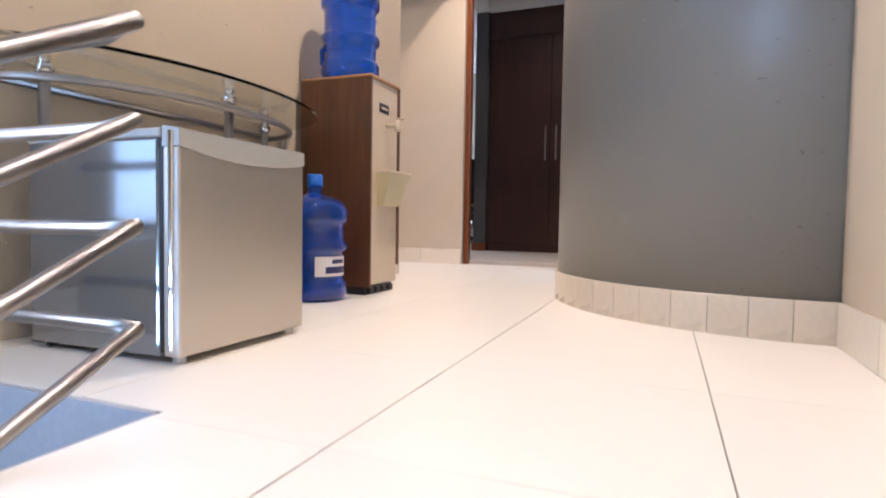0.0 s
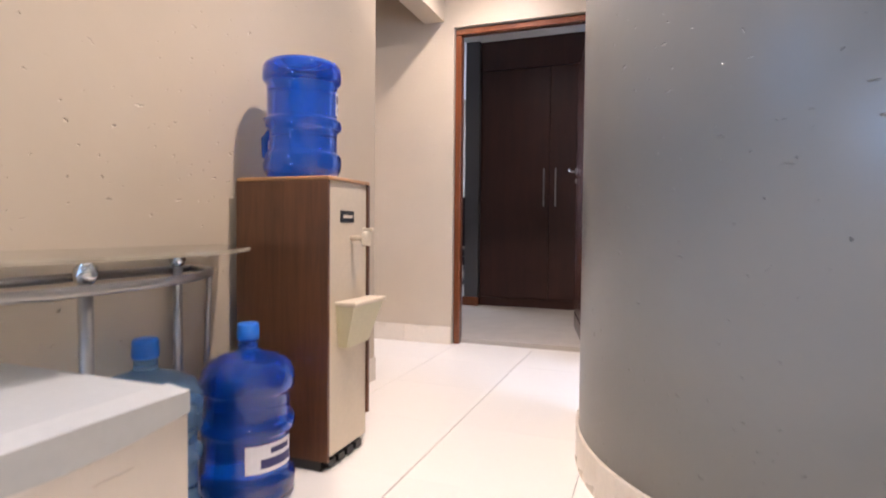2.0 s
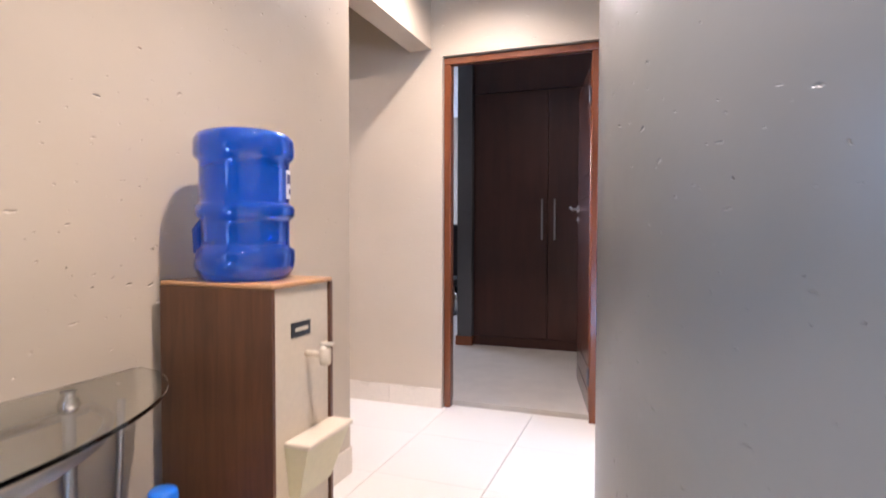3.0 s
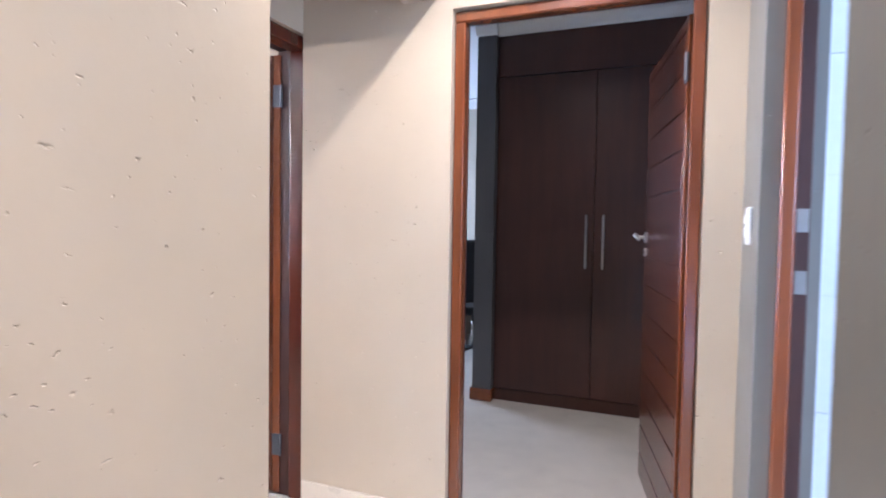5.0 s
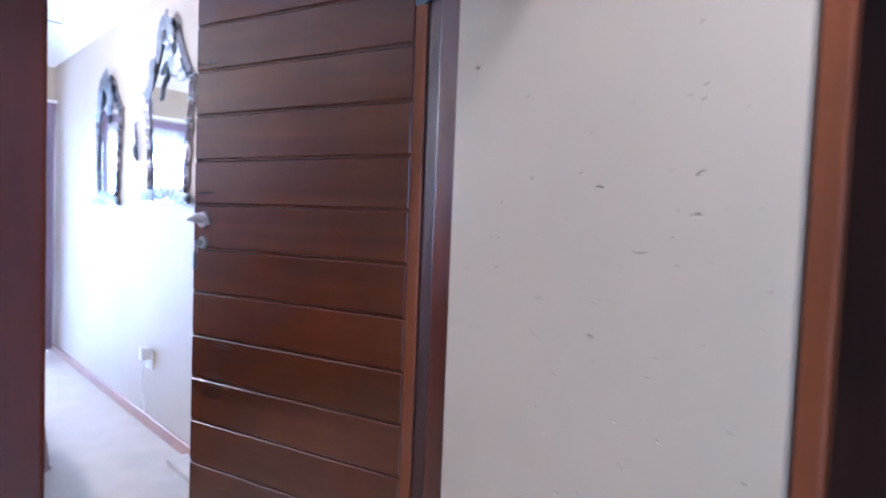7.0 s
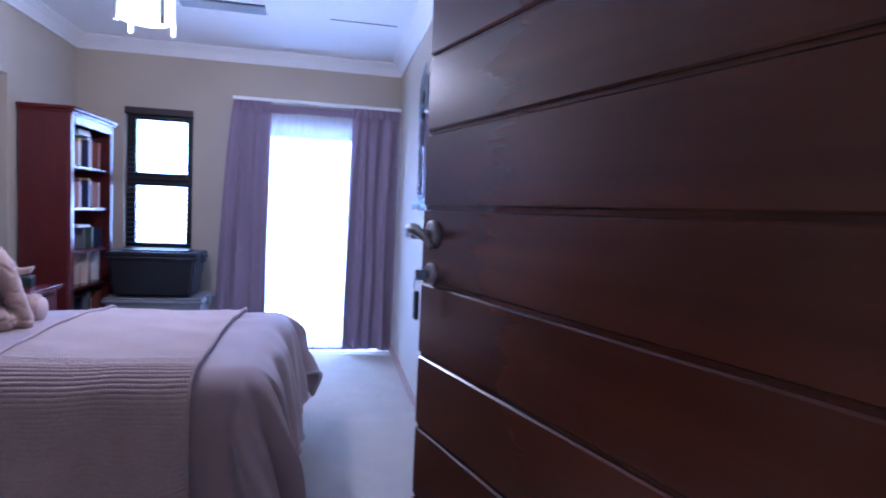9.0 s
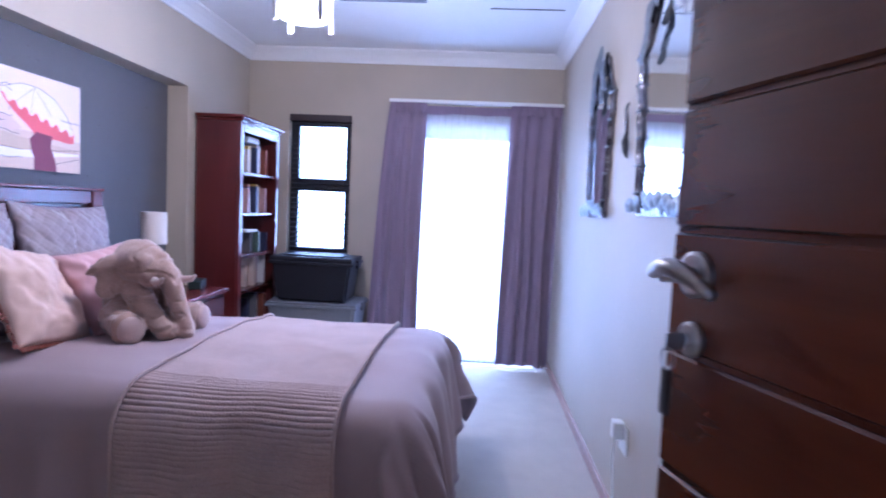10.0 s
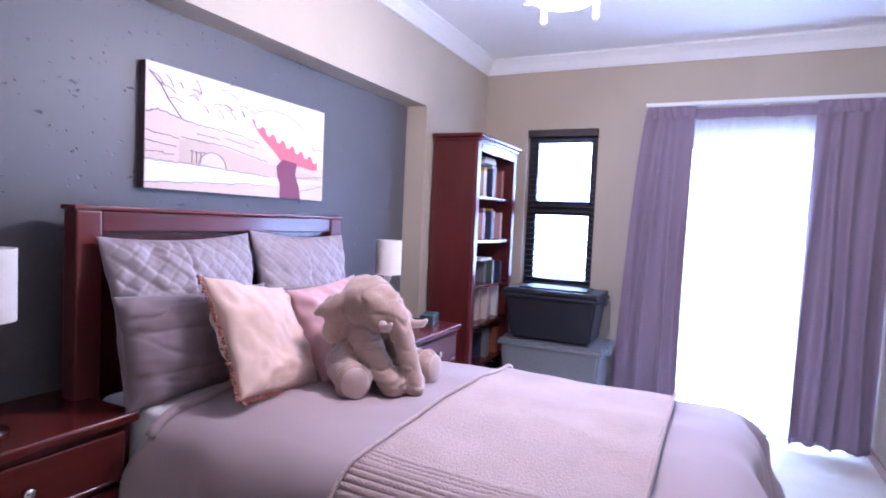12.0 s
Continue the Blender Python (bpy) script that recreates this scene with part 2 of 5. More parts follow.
# ---- the hall ----
wall("wall_hall_west", CREAM, [(-0.15, 0, -1.5, 0.95, -2.4, 2.6), (-0.15, 0, 1.95, 4.58, -2.4, 2.6), (-0.15, 0, 0.95, 1.95, -2.4, 0.25), (-0.15, 0, 0.95, 1.95, 1.65, 2.6)], "cream pitted plaster wall of the hall")
wall("wall_alcove_south", CREAM, [(-0.63, -0.15, 4.43, 4.58, 0, 2.6)], "cream plaster return wall beside the bedroom door")
wall("beam_alcove", CREAM, [(-0.14, 0, 4.58, 5.575, 2.165, 2.6)], "cream plastered beam over the alcove", "beam")
wall("wall_bedroom_east", CREAM, [(-0.83, -0.63, 2.85, 4.735, 0, 2.6), (-0.83, -0.63, 4.735, 5.665, 2.10, 2.6), (-0.83, -0.63, 5.665, 5.9, 0, 2.6)], "cream plaster wall with the bedroom doorway")
wall("wall_hall_north", CREAM, [(-0.63, 0.07, 5.575, 5.71, 0, 2.6), (0.984, 1.25, 5.575, 5.71, 0, 2.6), (0.07, 0.984, 5.575, 5.71, 2.12, 2.6)], "cream pitted plaster wall with the study doorway")
wall("wall_hall_east", GREY, [(1.105, 1.25, 5.20, 5.575, 0, 2.6), (1.099, 1.25, 4.09, 4.39, 0, 2.6), (1.105, 1.25, 4.39, 5.20, 2.10, 2.6)], "grey plaster wall with the bathroom doorway")
wall("wall_stair_east", CREAM, [(2.005, 2.15, -1.5, 3.30, -2.4, 2.6)], "cream plaster wall beside the stairs")
wall("wall_stair_south", CREAM, [(-0.15, 0.08, -1.65, -1.5, -2.4, 2.6), (0.76, 2.15, -1.65, -1.5, -2.4, 2.6), (0.08, 0.76, -1.65, -1.5, -2.4, -1.32), (0.08, 0.76, -1.65, -1.5, -0.08, 2.6)], "cream plaster end wall of the stairwell")
tagged(part("ceiling_hall", block(-0.83, 3.1, -1.65, 5.71, 2.6, 2.72), WHITE), "white painted hall ceiling", "ceiling", kind="structure")

CX, CY, CR = 2.0, 4.08, 0.897


def arc_wall(r0, r1, z0, z1, a0, a1, n):
    bm = bmesh.new()
    ring = []
    for i in range(n + 1):
        a = radians(a0 + (a1 - a0) * i / n)
        c, s = math.cos(a), math.sin(a)
        ring.append([bm.verts.new((CX + r * c, CY + r * s, z)) for r, z in ((r0, z0), (r1, z0), (r1, z1), (r0, z1))])
    for a, b in zip(ring, ring[1:]):
        for k in range(4):
            f = bm.faces.new((a[k], a[(k + 1) % 4], b[(k + 1) % 4], b[k]))
            f.smooth = True
    bm.faces.new(ring[0])
    bm.faces.new(ring[-1])
    for e in bm.edges:
        if len(e.link_faces) == 2 and e.calc_face_angle(0) > 0.8:
            e.smooth = False
    return bm


tagged(part("wall_curved", arc_wall(CR, CR - 0.12, 0, 2.6, 180, 271, 64), GREY), "curved grey satin plaster wall with pits", "wall", kind="structure")

# stairs that the walker climbs, below the landing
bm = bmesh.new()
for i in range(6):
    box(bm, 0.82, 2.005, 1.88 - 0.21 * (i + 1), 1.88 - 0.21 * i, -2.4, -0.185 * (i + 1), 0.006, 1)
tagged(part("stairs", bm, TILE), "cream tiled flight of stairs up to the landing", "stairs", kind="structure")
tagged(part("floor_lower", block(-0.15, 2.15, -1.65, 2.2, -2.5, -2.4), TILE), "cream floor below the stairs", "floor", kind="structure")
tagged(part("floor_halfway", block(0.82, 2.005, -1.5, 0.62, -1.6, -1.295), TILE), "cream half landing of the stairs", "floor", kind="structure")
bm = bmesh.new()
for b in ((-0.63, 0, 4.58, 5.575), (0, 0.81, 2.065, 5.575), (0.81, 1.115, 1.78, 5.575), (1.115, 2.005, 1.88, 3.95), (1.115, 1.25, 3.95, 5.2), (0.0, 1.12, 5.575, 5.66)):
    box(bm, b[0], b[1], b[2], b[3], -0.2, -0.006)
floor = tagged(part("floor", bm, GROUT), "large cream floor tiles with thin dark joints", "floor", kind="structure")

tagged(part("trim_landing", box(block(0.0, 0.80, 2.053, 2.064, -0.42, -0.002), 0.798, 0.809, 1.78, 2.053, -0.42, -0.002), mottled("pale_grey_paint", (0.36, 0.37, 0.39), 0.7, spread=0.10, coarse=9), smooth=False), "pale grey painted edge of the landing slab beside the stairwell", "fascia", kind="structure")

# ---- rooms beyond ----
tagged(part("floor_study", block(-2.6, 1.3, 5.665, 9.6, -0.2, 0.030), CARPET), "beige carpet of the study", "floor", kind="structure")
wall("wall_study", PALE, [(-2.75, -2.6, 5.9, 7.9, 0, 2.7), (-2.75, -2.6, 9.3, 9.75, 0, 2.7), (-2.75, -2.6, 7.9, 9.3, 0, 0.9), (-2.75, -2.6, 7.9, 9.3, 2.1, 2.7), (-2.75, 1.45, 9.6, 9.75, 0, 2.7), (1.3, 1.45, 5.71, 9.6, 0, 2.7), (-2.6, 0, 5.9, 5.95, 0, 2.7)], "pale plaster walls of the study")
tagged(part("ceiling_study", block(-2.75, 1.45, 5.71, 9.75, 2.7, 2.8), WHITE), "white ceiling of the study", "ceiling", kind="structure")
wall("wall_bathroom", WHITE_TILE, [(1.25, 3.1, 5.5, 5.6, 0, 2.6), (3.0, 3.1, 3.2, 3.4, 0, 2.6), (3.0, 3.1, 4.2, 5.5, 0, 2.6), (3.0, 3.1, 3.4, 4.2, 0, 1.1), (3.0, 3.1, 3.4, 4.2, 2.1, 2.6), (2.05, 3.1, 3.19, 3.29, 0, 2.6)], "white tiled bathroom walls")
tagged(part("floor_bathroom", box(block(1.25, 3.0, 4.0, 5.5, -0.2, 0.006), 2.0, 3.0, 3.26, 4.0, -0.2, 0.006), WHITE_TILE), "white tiled bathroom floor", "floor", kind="structure")

# ---- the bedroom ----
BX, BS, BN, BH = -5.61, 3.17, 5.775, 2.56
tagged(part("floor_bedroom", block(BX, -0.63, 2.95, 5.9, -0.2, -0.001), CARPET), "beige grey bedroom carpet", "floor", kind="structure")
tagged(part("ceiling_bedroom", block(BX - 0.2, -0.83, 2.85, 5.9, BH, BH + 0.12), WHITE), "white bedroom ceiling", "ceiling", kind="structure")
wall("wall_bedroom_west", TAUPE, [(BX - 0.22, BX, 2.85, 3.52, 0, BH), (BX - 0.22, BX, 4.05, 4.45, 0, BH), (BX - 0.22, BX, 5.65, 5.9, 0, BH), (BX - 0.22, BX, 3.52, 4.05, 0, 0.82), (BX - 0.22, BX, 3.52, 4.05, 2.03, BH), (BX - 0.22, BX, 4.45, 5.65, 1.93, BH)], "beige plaster wall with window and glass door")
wall("wall_bedroom_north", PALE, [(BX, -0.83, BN, 5.9, 0, BH)], "pale plaster bedroom wall with mirrors")
wall("wall_bedroom_south", TAUPE, [(BX, -4.615, 3.03, BS, 0, BH), (-1.5, -0.83, 3.03, BS, 0, BH), (-4.615, -1.5, 3.03, BS, 2.03, BH)], "beige plaster wall round the headboard niche")
wall("wall_niche", SLATE, [(BX, -0.83, 2.85, 3.03, 0, BH)], "slate blue pitted plaster niche behind the bed")

# ---- more materials ----
BOTTLE = clear("blue_bottle_plastic", (0.002, 0.12, 0.78), 0.03, 1.33, 0.80)
BOTTLE.node_tree.nodes["Principled BSDF"].inputs["Coat Weight"].default_value = 1.0
BOTTLE_EMPTY = clear("pale_blue_bottle_plastic", (0.35, 0.58, 0.90), 0.06, 1.15, 0.9)
CAP = mottled("blue_cap_plastic", (0.02, 0.16, 0.62), 0.35, relief=0.02)
PAPER = mottled("white_label_paper", (0.75, 0.74, 0.76), 0.6, spread=0.05)
NAVY = mottled("navy_print", (0.03, 0.03, 0.12), 0.5)
IVORY = mottled("ivory_enamel", (0.62, 0.52, 0.38), 0.4, spread=0.05, relief=0.04)
CREAM_PLASTIC = mottled("cream_plastic", (0.62, 0.55, 0.34), 0.4, spread=0.05)
GLASS = clear("table_glass", (0.93, 0.965, 0.945), 0.0, 1.45)
PANE = clear("window_glass", (0.97, 0.99, 1.0), 0.0, 1.05)
MIRROR = mottled("mirror_silver", (0.86, 0.88, 0.88), 0.02, 1.0, 0.01, relief=0)
ANTIQUE = mottled("antique_mirror_glass", (0.24, 0.23, 0.25), 0.22, 1.0, 0.5, coarse=12, fine=40, relief=0.4, depth=0.01)
FRIDGE_GREY = mottled("silver_fridge_paint", (0.27, 0.28, 0.29), 0.13, 0.75, 0.04, relief=0.02, coat=0.4)
TRIM_GREY = mottled("grey_trim_plastic", (0.42, 0.42, 0.40), 0.4, spread=0.04)
CHROME = mottled("polished_steel", (0.62, 0.61, 0.60), 0.14, 1.0, 0.04, relief=0.02)
WHITE_PLASTIC = mottled("white_plastic", (0.80, 0.80, 0.78), 0.35, spread=0.02, relief=0.02)
DUVET = mottled("mauve_cotton", (0.36, 0.272, 0.280), 0.75, spread=0.07, coarse=3, fine=420, relief=0.25, depth=0.001, sheen=0.25)
KNIT = mottled("dusty_pink_knit", (0.48, 0.36, 0.335), 0.95, spread=0.16, coarse=8, fine=170, relief=0.9, depth=0.006, sheen=0.3)
QUILT = mottled("quilted_grey_satin", (0.29, 0.235, 0.255), 0.45, spread=0.08, fine=300, relief=0.2, depth=0.001, sheen=0.3)
PILLOW = mottled("mauve_pillow_cotton", (0.21, 0.155, 0.17), 0.8, spread=0.08, fine=420, relief=0.25, depth=0.001, sheen=0.2)
PINK = mottled("blush_cushion_cotton", (0.70, 0.50, 0.41), 0.85, spread=0.06, fine=400, relief=0.3, depth=0.001, sheen=0.2)
ROSE = mottled("rose_cushion_cotton", (0.60, 0.36, 0.36), 0.85, spread=0.06, fine=400, relief=0.3, depth=0.001, sheen=0.2)
TASSEL = mottled("rust_tassel_thread", (0.26, 0.095, 0.065), 0.9, spread=0.3, fine=200)
SHEET = mottled("white_sheet", (0.72, 0.70, 0.71), 0.85, spread=0.04, relief=0.2)
PLUSH = mottled("beige_plush", (0.40, 0.275, 0.225), 0.95, spread=0.30, coarse=16, fine=230, relief=0.6, depth=0.004, sheen=0.5)
PLUSH_PALE = mottled("pale_plush", (0.52, 0.39, 0.35), 0.9, spread=0.08, fine=180, relief=0.6, depth=0.004, sheen=0.4)
CURTAIN = mottled("mauve_curtain_cloth", (0.25, 0.19, 0.255), 0.85, spread=0.09, coarse=3, fine=300, relief=0.3, depth=0.001, sheen=0.2)
SHADE = mottled("cream_lamp_shade", (0.68, 0.62, 0.56), 0.85, spread=0.04, fine=250, relief=0.3, depth=0.001)
FRAME_DARK = mottled("charcoal_window_frame", (0.018, 0.019, 0.024), 0.4, relief=0.05)
BIN_BLACK = mottled("black_bin_plastic", (0.006, 0.007, 0.012), 0.5, relief=0.15)
BIN_GREY = mottled("grey_bin_plastic", (0.20, 0.21, 0.23), 0.45, relief=0.1)
CANVAS = mottled("pale_pink_canvas", (0.80, 0.67, 0.65), 0.8, spread=0.05, coarse=4, fine=300, relief=0.3, depth=0.001)
INK = mottled("ink_line", (0.19, 0.16, 0.17), 0.8)
SKIRT_WOOD = timber("pale_skirting_wood", (0.36, 0.22, 0.17), 0.4, GRAIN_X, 0.2)


def emitter(name, color, strength):
    m, nt, b = nodes_of(name)
    b.inputs["Base Color"].default_value = (0.8, 0.8, 0.8, 1)
    b.inputs["Emission Color"].default_value = (*color, 1)
    b.inputs["Emission Strength"].default_value = strength
    return m


LIT_SHADE = emitter("lit_lamp_glass", (1, 0.93, 0.86), 10.0)
OUTSIDE = emitter("bright_overcast_distance", (0.86, 0.93, 1.0), 7.0)


def sheer_cloth():
    m, nt, b = nodes_of("white_sheer")
    out = nt.nodes["Material Output"]
    b.inputs["Base Color"].default_value = (0.85, 0.87, 0.92, 1)
    b.inputs["Roughness"].default_value = 0.9
    tl = node(nt, "ShaderNodeBsdfTranslucent", {"Color": (0.85, 0.87, 0.92, 1)})
    tr = node(nt, "ShaderNodeBsdfTransparent")
    m1 = node(nt, "ShaderNodeMixShader", {0: 0.6})
    nt.links.new(b.outputs[0], m1.inputs[1])
    nt.links.new(tl.outputs[0], m1.inputs[2])
    tc = node(nt, "ShaderNodeTexCoord")
    n1 = node(nt, "ShaderNodeTexNoise", {"Vector": tc.outputs["Object"], "Scale": 200.0})
    fac = node(nt, "ShaderNodeMapRange", {"Value": n1.outputs[0], "To Min": 0.35, "To Max": 0.75})
    m2 = node(nt, "ShaderNodeMixShader", {0: fac.outputs[0]})
    nt.links.new(m1.outputs[0], m2.inputs[1])
    nt.links.new(tr.outputs[0], m2.inputs[2])
    nt.links.new(m2.outputs[0], out.inputs[0])
    return m


SHEER = sheer_cloth()


def structure(name, bm, material, label, category, smooth=False):
    return tagged(part(name, bm, material, smooth=smooth), label, category, kind="structure")


# ---- doors ----
def door_leaf(name, hinge, latch, label, toward):
    """A boarded leaf. Local x runs from the hinge to the latch; the boarded face looks along local -y."""
    d = Vector((latch[0] - hinge[0], latch[1] - hinge[1], 0)).normalized()
    ob = thing(name, pose(hinge[0], hinge[1], 0, 0, 0, math.degrees(math.atan2(d.y, d.x))), label, "door")
    s = toward
    w = (Vector(latch) - Vector(hinge)).length
    part("core", block(0.0, w, 0.006 * s, 0.036 * s, 0.012, 2.035), DOOR_X, ob)
    part("hinge_stile", block(0.0, 0.034, 0.0, 0.012 * s, 0.012, 2.035, 0.002, 1), FRAME_Z, ob)
    part("back_skin", block(0.0, w, 0.036 * s, 0.042 * s, 0.012, 2.035), DOOR_X, ob)
    z = 1.280 - 0.1416 * 9
    while z < 2.0:
        z0, z1 = max(0.012, z), min(2.035, z + 0.1416)
        part("board", block(0.036, w, 0.0, 0.010 * s, z0 + 0.0035, z1 - 0.0035, 0.003, 1), DOOR_X, ob)
        z += 0.1416
    # lever set
    for side in (-1, 1):
        y0 = 0.0 if side < 0 else 0.042 * s
        o = -s if side < 0 else s
        hx = w - 0.047
        h = part("lever_handle", lever(hx, y0, o), SATIN_METAL, ob, "satin nickel lever handle", True)
        bm = lathe(bmesh.new(), [(0, 0), (0.026, 0), (0.026, 0.006), (0.022, 0.009), (0, 0.009)], 24, Matrix.Translation((hx, y0, 1.231)) @ Matrix.Rotation(radians(-90 * o), 4, "X"))
        part("rose", bm, SATIN_METAL, h)
        k = part("lock_plate", lathe(bmesh.new(), [(0, 0), (0.020, 0), (0.020, 0.005), (0.017, 0.008), (0, 0.008)], 24, Matrix.Translation((hx, y0, 1.158)) @ Matrix.Rotation(radians(-90 * o), 4, "X")), SATIN_METAL, ob)
        bm = bmesh.new()
        lathe(bm, [(0, 0), (0.0085, 0), (0.0085, 0.006), (0, 0.006)], 14, Matrix.Translation((hx, y0 + 0.008 * o, 1.158)) @ Matrix.Rotation(radians(-90 * o), 4, "X"))
        part("cylinder", bm, CHROME, k)
    part("latch_plate", block(w, w + 0.002, 0.010 * s, 0.032 * s, 1.08, 1.28), SATIN_METAL, ob, "steel latch plate on the edge")
    for hz in (0.24, 1.85):
        bm = bmesh.new()
        box(bm, -0.004, 0.034, -0.002 * s, 0.001 * s, hz - 0.05, hz + 0.05)
        tube(bm, [(-0.004, -0.005 * s, hz - 0.05), (-0.004, -0.005 * s, hz + 0.05)], 0.007, 8)
        part("hinge", bm, HINGE, ob, "steel butt hinge")
    return ob


def lever(hx, y0, o):
    bm = bmesh.new()
    tube(bm, [(hx, y0, 1.231), (hx, y0 + 0.045 * o, 1.231)], 0.009, 12)
    pts, rad = [], []
    for i in range(13):
        t = i / 12
        pts.append((hx + 0.014 - 0.098 * t, y0 + (0.047 + 0.010 * math.sin(3.14 * t)) * o, 1.231 + 0.016 * math.sin(3.14 * t) - 0.012 * t))
        rad.append(0.005 + 0.0055 * math.sin(3.14 * min(1, t * 0.9 + 0.1)))
    tube(bm, pts, rad, 12)
    return bm


bed_door = door_leaf("bedroom_door", (-0.780, 5.614), (-1.593, 5.371), "open reddish brown boarded wooden door with a lever handle", -1)
key = thing("key_ring", pose(-1.546, 5.380, 1.158, 0, 0, 196.6), "small bunch of keys hanging in the bedroom door lock", "keys")
bm = bmesh.new()
box(bm, -0.0015, 0.0015, 0.006, 0.030, -0.012, 0.008, 0.001, 1)
part("key_bow", bm, SATIN_METAL, key)
bm = bmesh.new()
tube(bm, [(0.012 * math.cos(a * 0.5236), 0.026, -0.020 + 0.012 * math.sin(a * 0.5236)) for a in range(12)], 0.0012, 6, True)
part("ring", bm, SATIN_METAL, key)
bm = bmesh.new()
box(bm, -0.008, 0.008, 0.022, 0.029, -0.085, -0.030, 0.003, 1)
part("tag", bm, DARK, key, "dark key tag")
study_door = door_leaf("study_door", (0.925, 5.692), (0.766, 6.486), "open reddish brown boarded wooden study door", -1)


def door_frame(name, m, width, height, depth, j, label, wood=FRAME_Z):
    """A rebated jamb and head set. Local x runs across the opening, y into the wall."""
    ob = tagged(thing(name, m, label, "door frame"), kind="structure")
    d = depth * 0.52
    k = j + 0.013
    for nm, a in (("jamb", (0, k, 0, d, 0, height - k)), ("jamb", (width - k, width, 0, d, 0, height - k)), ("head", (0, width, 0, d, height - k, height))):
        part(nm, block(*a, bevel=0.007, seg=3), wood, ob)
    # the rear half of the frame gets its recess shade from a darker colour
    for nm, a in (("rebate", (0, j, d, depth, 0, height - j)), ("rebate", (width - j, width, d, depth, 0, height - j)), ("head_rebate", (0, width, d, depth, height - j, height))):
        part(nm, block(*a, bevel=0.003, seg=1), REBATE_SHADE, ob, "wooden rebate with the shade of the gap painted in")
    return ob


door_frame("door_2", pose(0.074, 5.597, 0), 0.906, 2.115, 0.098, 0.030, "varnished wooden frame of the study doorway")
door_frame("door_1", pose(-0.645, 4.738, 0, 0, 0, 90), 0.925, 2.098, 0.155, 0.044, "dark varnished wooden frame of the bedroom doorway", FRAME_MAROON)
f3 = door_frame("door_3", pose(1.148, 5.20, 0, 0, 0, -90), 0.81, 2.10, 0.070, 0.026, "varnished wooden frame of the bathroom doorway")
for z in (1.14, 1.30):
    part("strike_plate", block(0.0255, 0.0275, 0.040, 0.066, z - 0.03, z + 0.03), SATIN_METAL, f3, "bright steel strike plate")

# ---- light switch ----
sw = thing("light_switch", pose(1.105, 5.37, 1.285, 0, 0, 90), "white plastic light switch on the grey wall", "light switch")
part("plate", block(-0.036, 0.036, 0, 0.011, -0.055, 0.055, 0.004, 2), WHITE_PLASTIC, sw)
for z in (-0.02, 0.02):
    part("rocker", block(-0.014, 0.014, 0.010, 0.017, z - 0.013, z + 0.013, 0.002, 1), WHITE_PLASTIC, sw)

# ---- stair railing ----
rail = thing("stair_railing", pose(0.8, 2.02, 0), "brushed steel railing of horizontal bars beside the stairs", "railing")
for i, z in enumerate((0.140, 0.300, 0.462, 0.612)):
    r = 0.0125 if i < 3 else 0.0145
    bm = bmesh.new()
    tube(bm, [(0, 0, z), (0, -0.60, z - 0.32)], r, 14)
    part("sloping_bar", bm, SATIN_METAL, rail, smooth=True)
    bm = bmesh.new()
    tube(bm, [(0.004, 0.0, z), (-0.10, 0.028, z - 0.004), (-0.795, 0.028, z - 0.004)], r, 14)
    part("level_bar", bm, SATIN_METAL, rail, smooth=True)
bm = bmesh.new()
tube(bm, [(-0.01, -0.60, -0.60), (-0.01, -0.60, 0.36)], 0.02, 14)
part("post", bm, SATIN_METAL, rail, smooth=True)

# ---- bar fridge ----
fr = thing("bar_fridge", pose(0.607, 2.288, 0), "small silver bar fridge standing on the landing", "fridge")
part("cabinet", block(-0.475, -0.058, 0, 0.44, 0.014, 0.488, 0.006, 2), FRIDGE_GREY, fr)
part("top_panel", block(-0.475, -0.050, -0.002, 0.442, 0.488, 0.508, 0.005, 2), TRIM_GREY, fr, "grey plastic top")
part("gasket", block(-0.058, -0.046, 0.004, 0.436, 0.03, 0.48), DARK, fr)
dr = part("door", block(-0.046, 0.0, 0, 0.44, 0.016, 0.468, 0.007, 3), STEEL, fr, "brushed steel fridge door")
part("badge", block(0.0, 0.0015, 0.26, 0.33, 0.409, 0.415), STEEL, dr)
bm = bmesh.new()
n = 24
lo = [bm.verts.new((x, 0.44 * i / n, 0.468 - 0.020 * math.sin(math.pi * i / n))) for x in (-0.046, 0.002) for i in range(n + 1)]
hi = [bm.verts.new((x, 0.44 * i / n, 0.512 - (0.008 if x > -0.01 else 0))) for x in (-0.046, 0.002) for i in range(n + 1)]
for i in range(n):
    a, b, c, d = i, i + 1, n + 1 + i, n + 2 + i
    bm.faces.new((lo[c], lo[d], hi[d], hi[c]))
    bm.faces.new((lo[a], lo[b], hi[b], hi[a]))
    bm.faces.new((hi[a], hi[b], hi[d], hi[c]))
    bm.faces.new((lo[a], lo[b], lo[d], lo[c]))
bm.faces.new((lo[0], lo[n + 1], hi[n + 1], hi[0]))
bm.faces.new((lo[n], lo[2 * n + 1], hi[2 * n + 1], hi[n]))
part("grip_trim", bm, TRIM_GREY, dr, "grey curved grip trim")
bm = bmesh.new()
tube(bm, [(-0.020, -0.001, 0.03), (-0.020, -0.001, 0.50)], 0.006, 8)
part("edge_trim", bm, CHROME, dr)
for x in (-0.44, -0.03):
    for y in (0.03, 0.41):
        bm = bmesh.new()
        lathe(bm, [(0, 0), (0.014, 0), (0.014, 0.012), (0.008, 0.028), (0, 0.028)], 12, Matrix.Translation((x, y, 0)))
        part("foot", bm, DARK if x < -0.1 else WHITE_PLASTIC, fr)

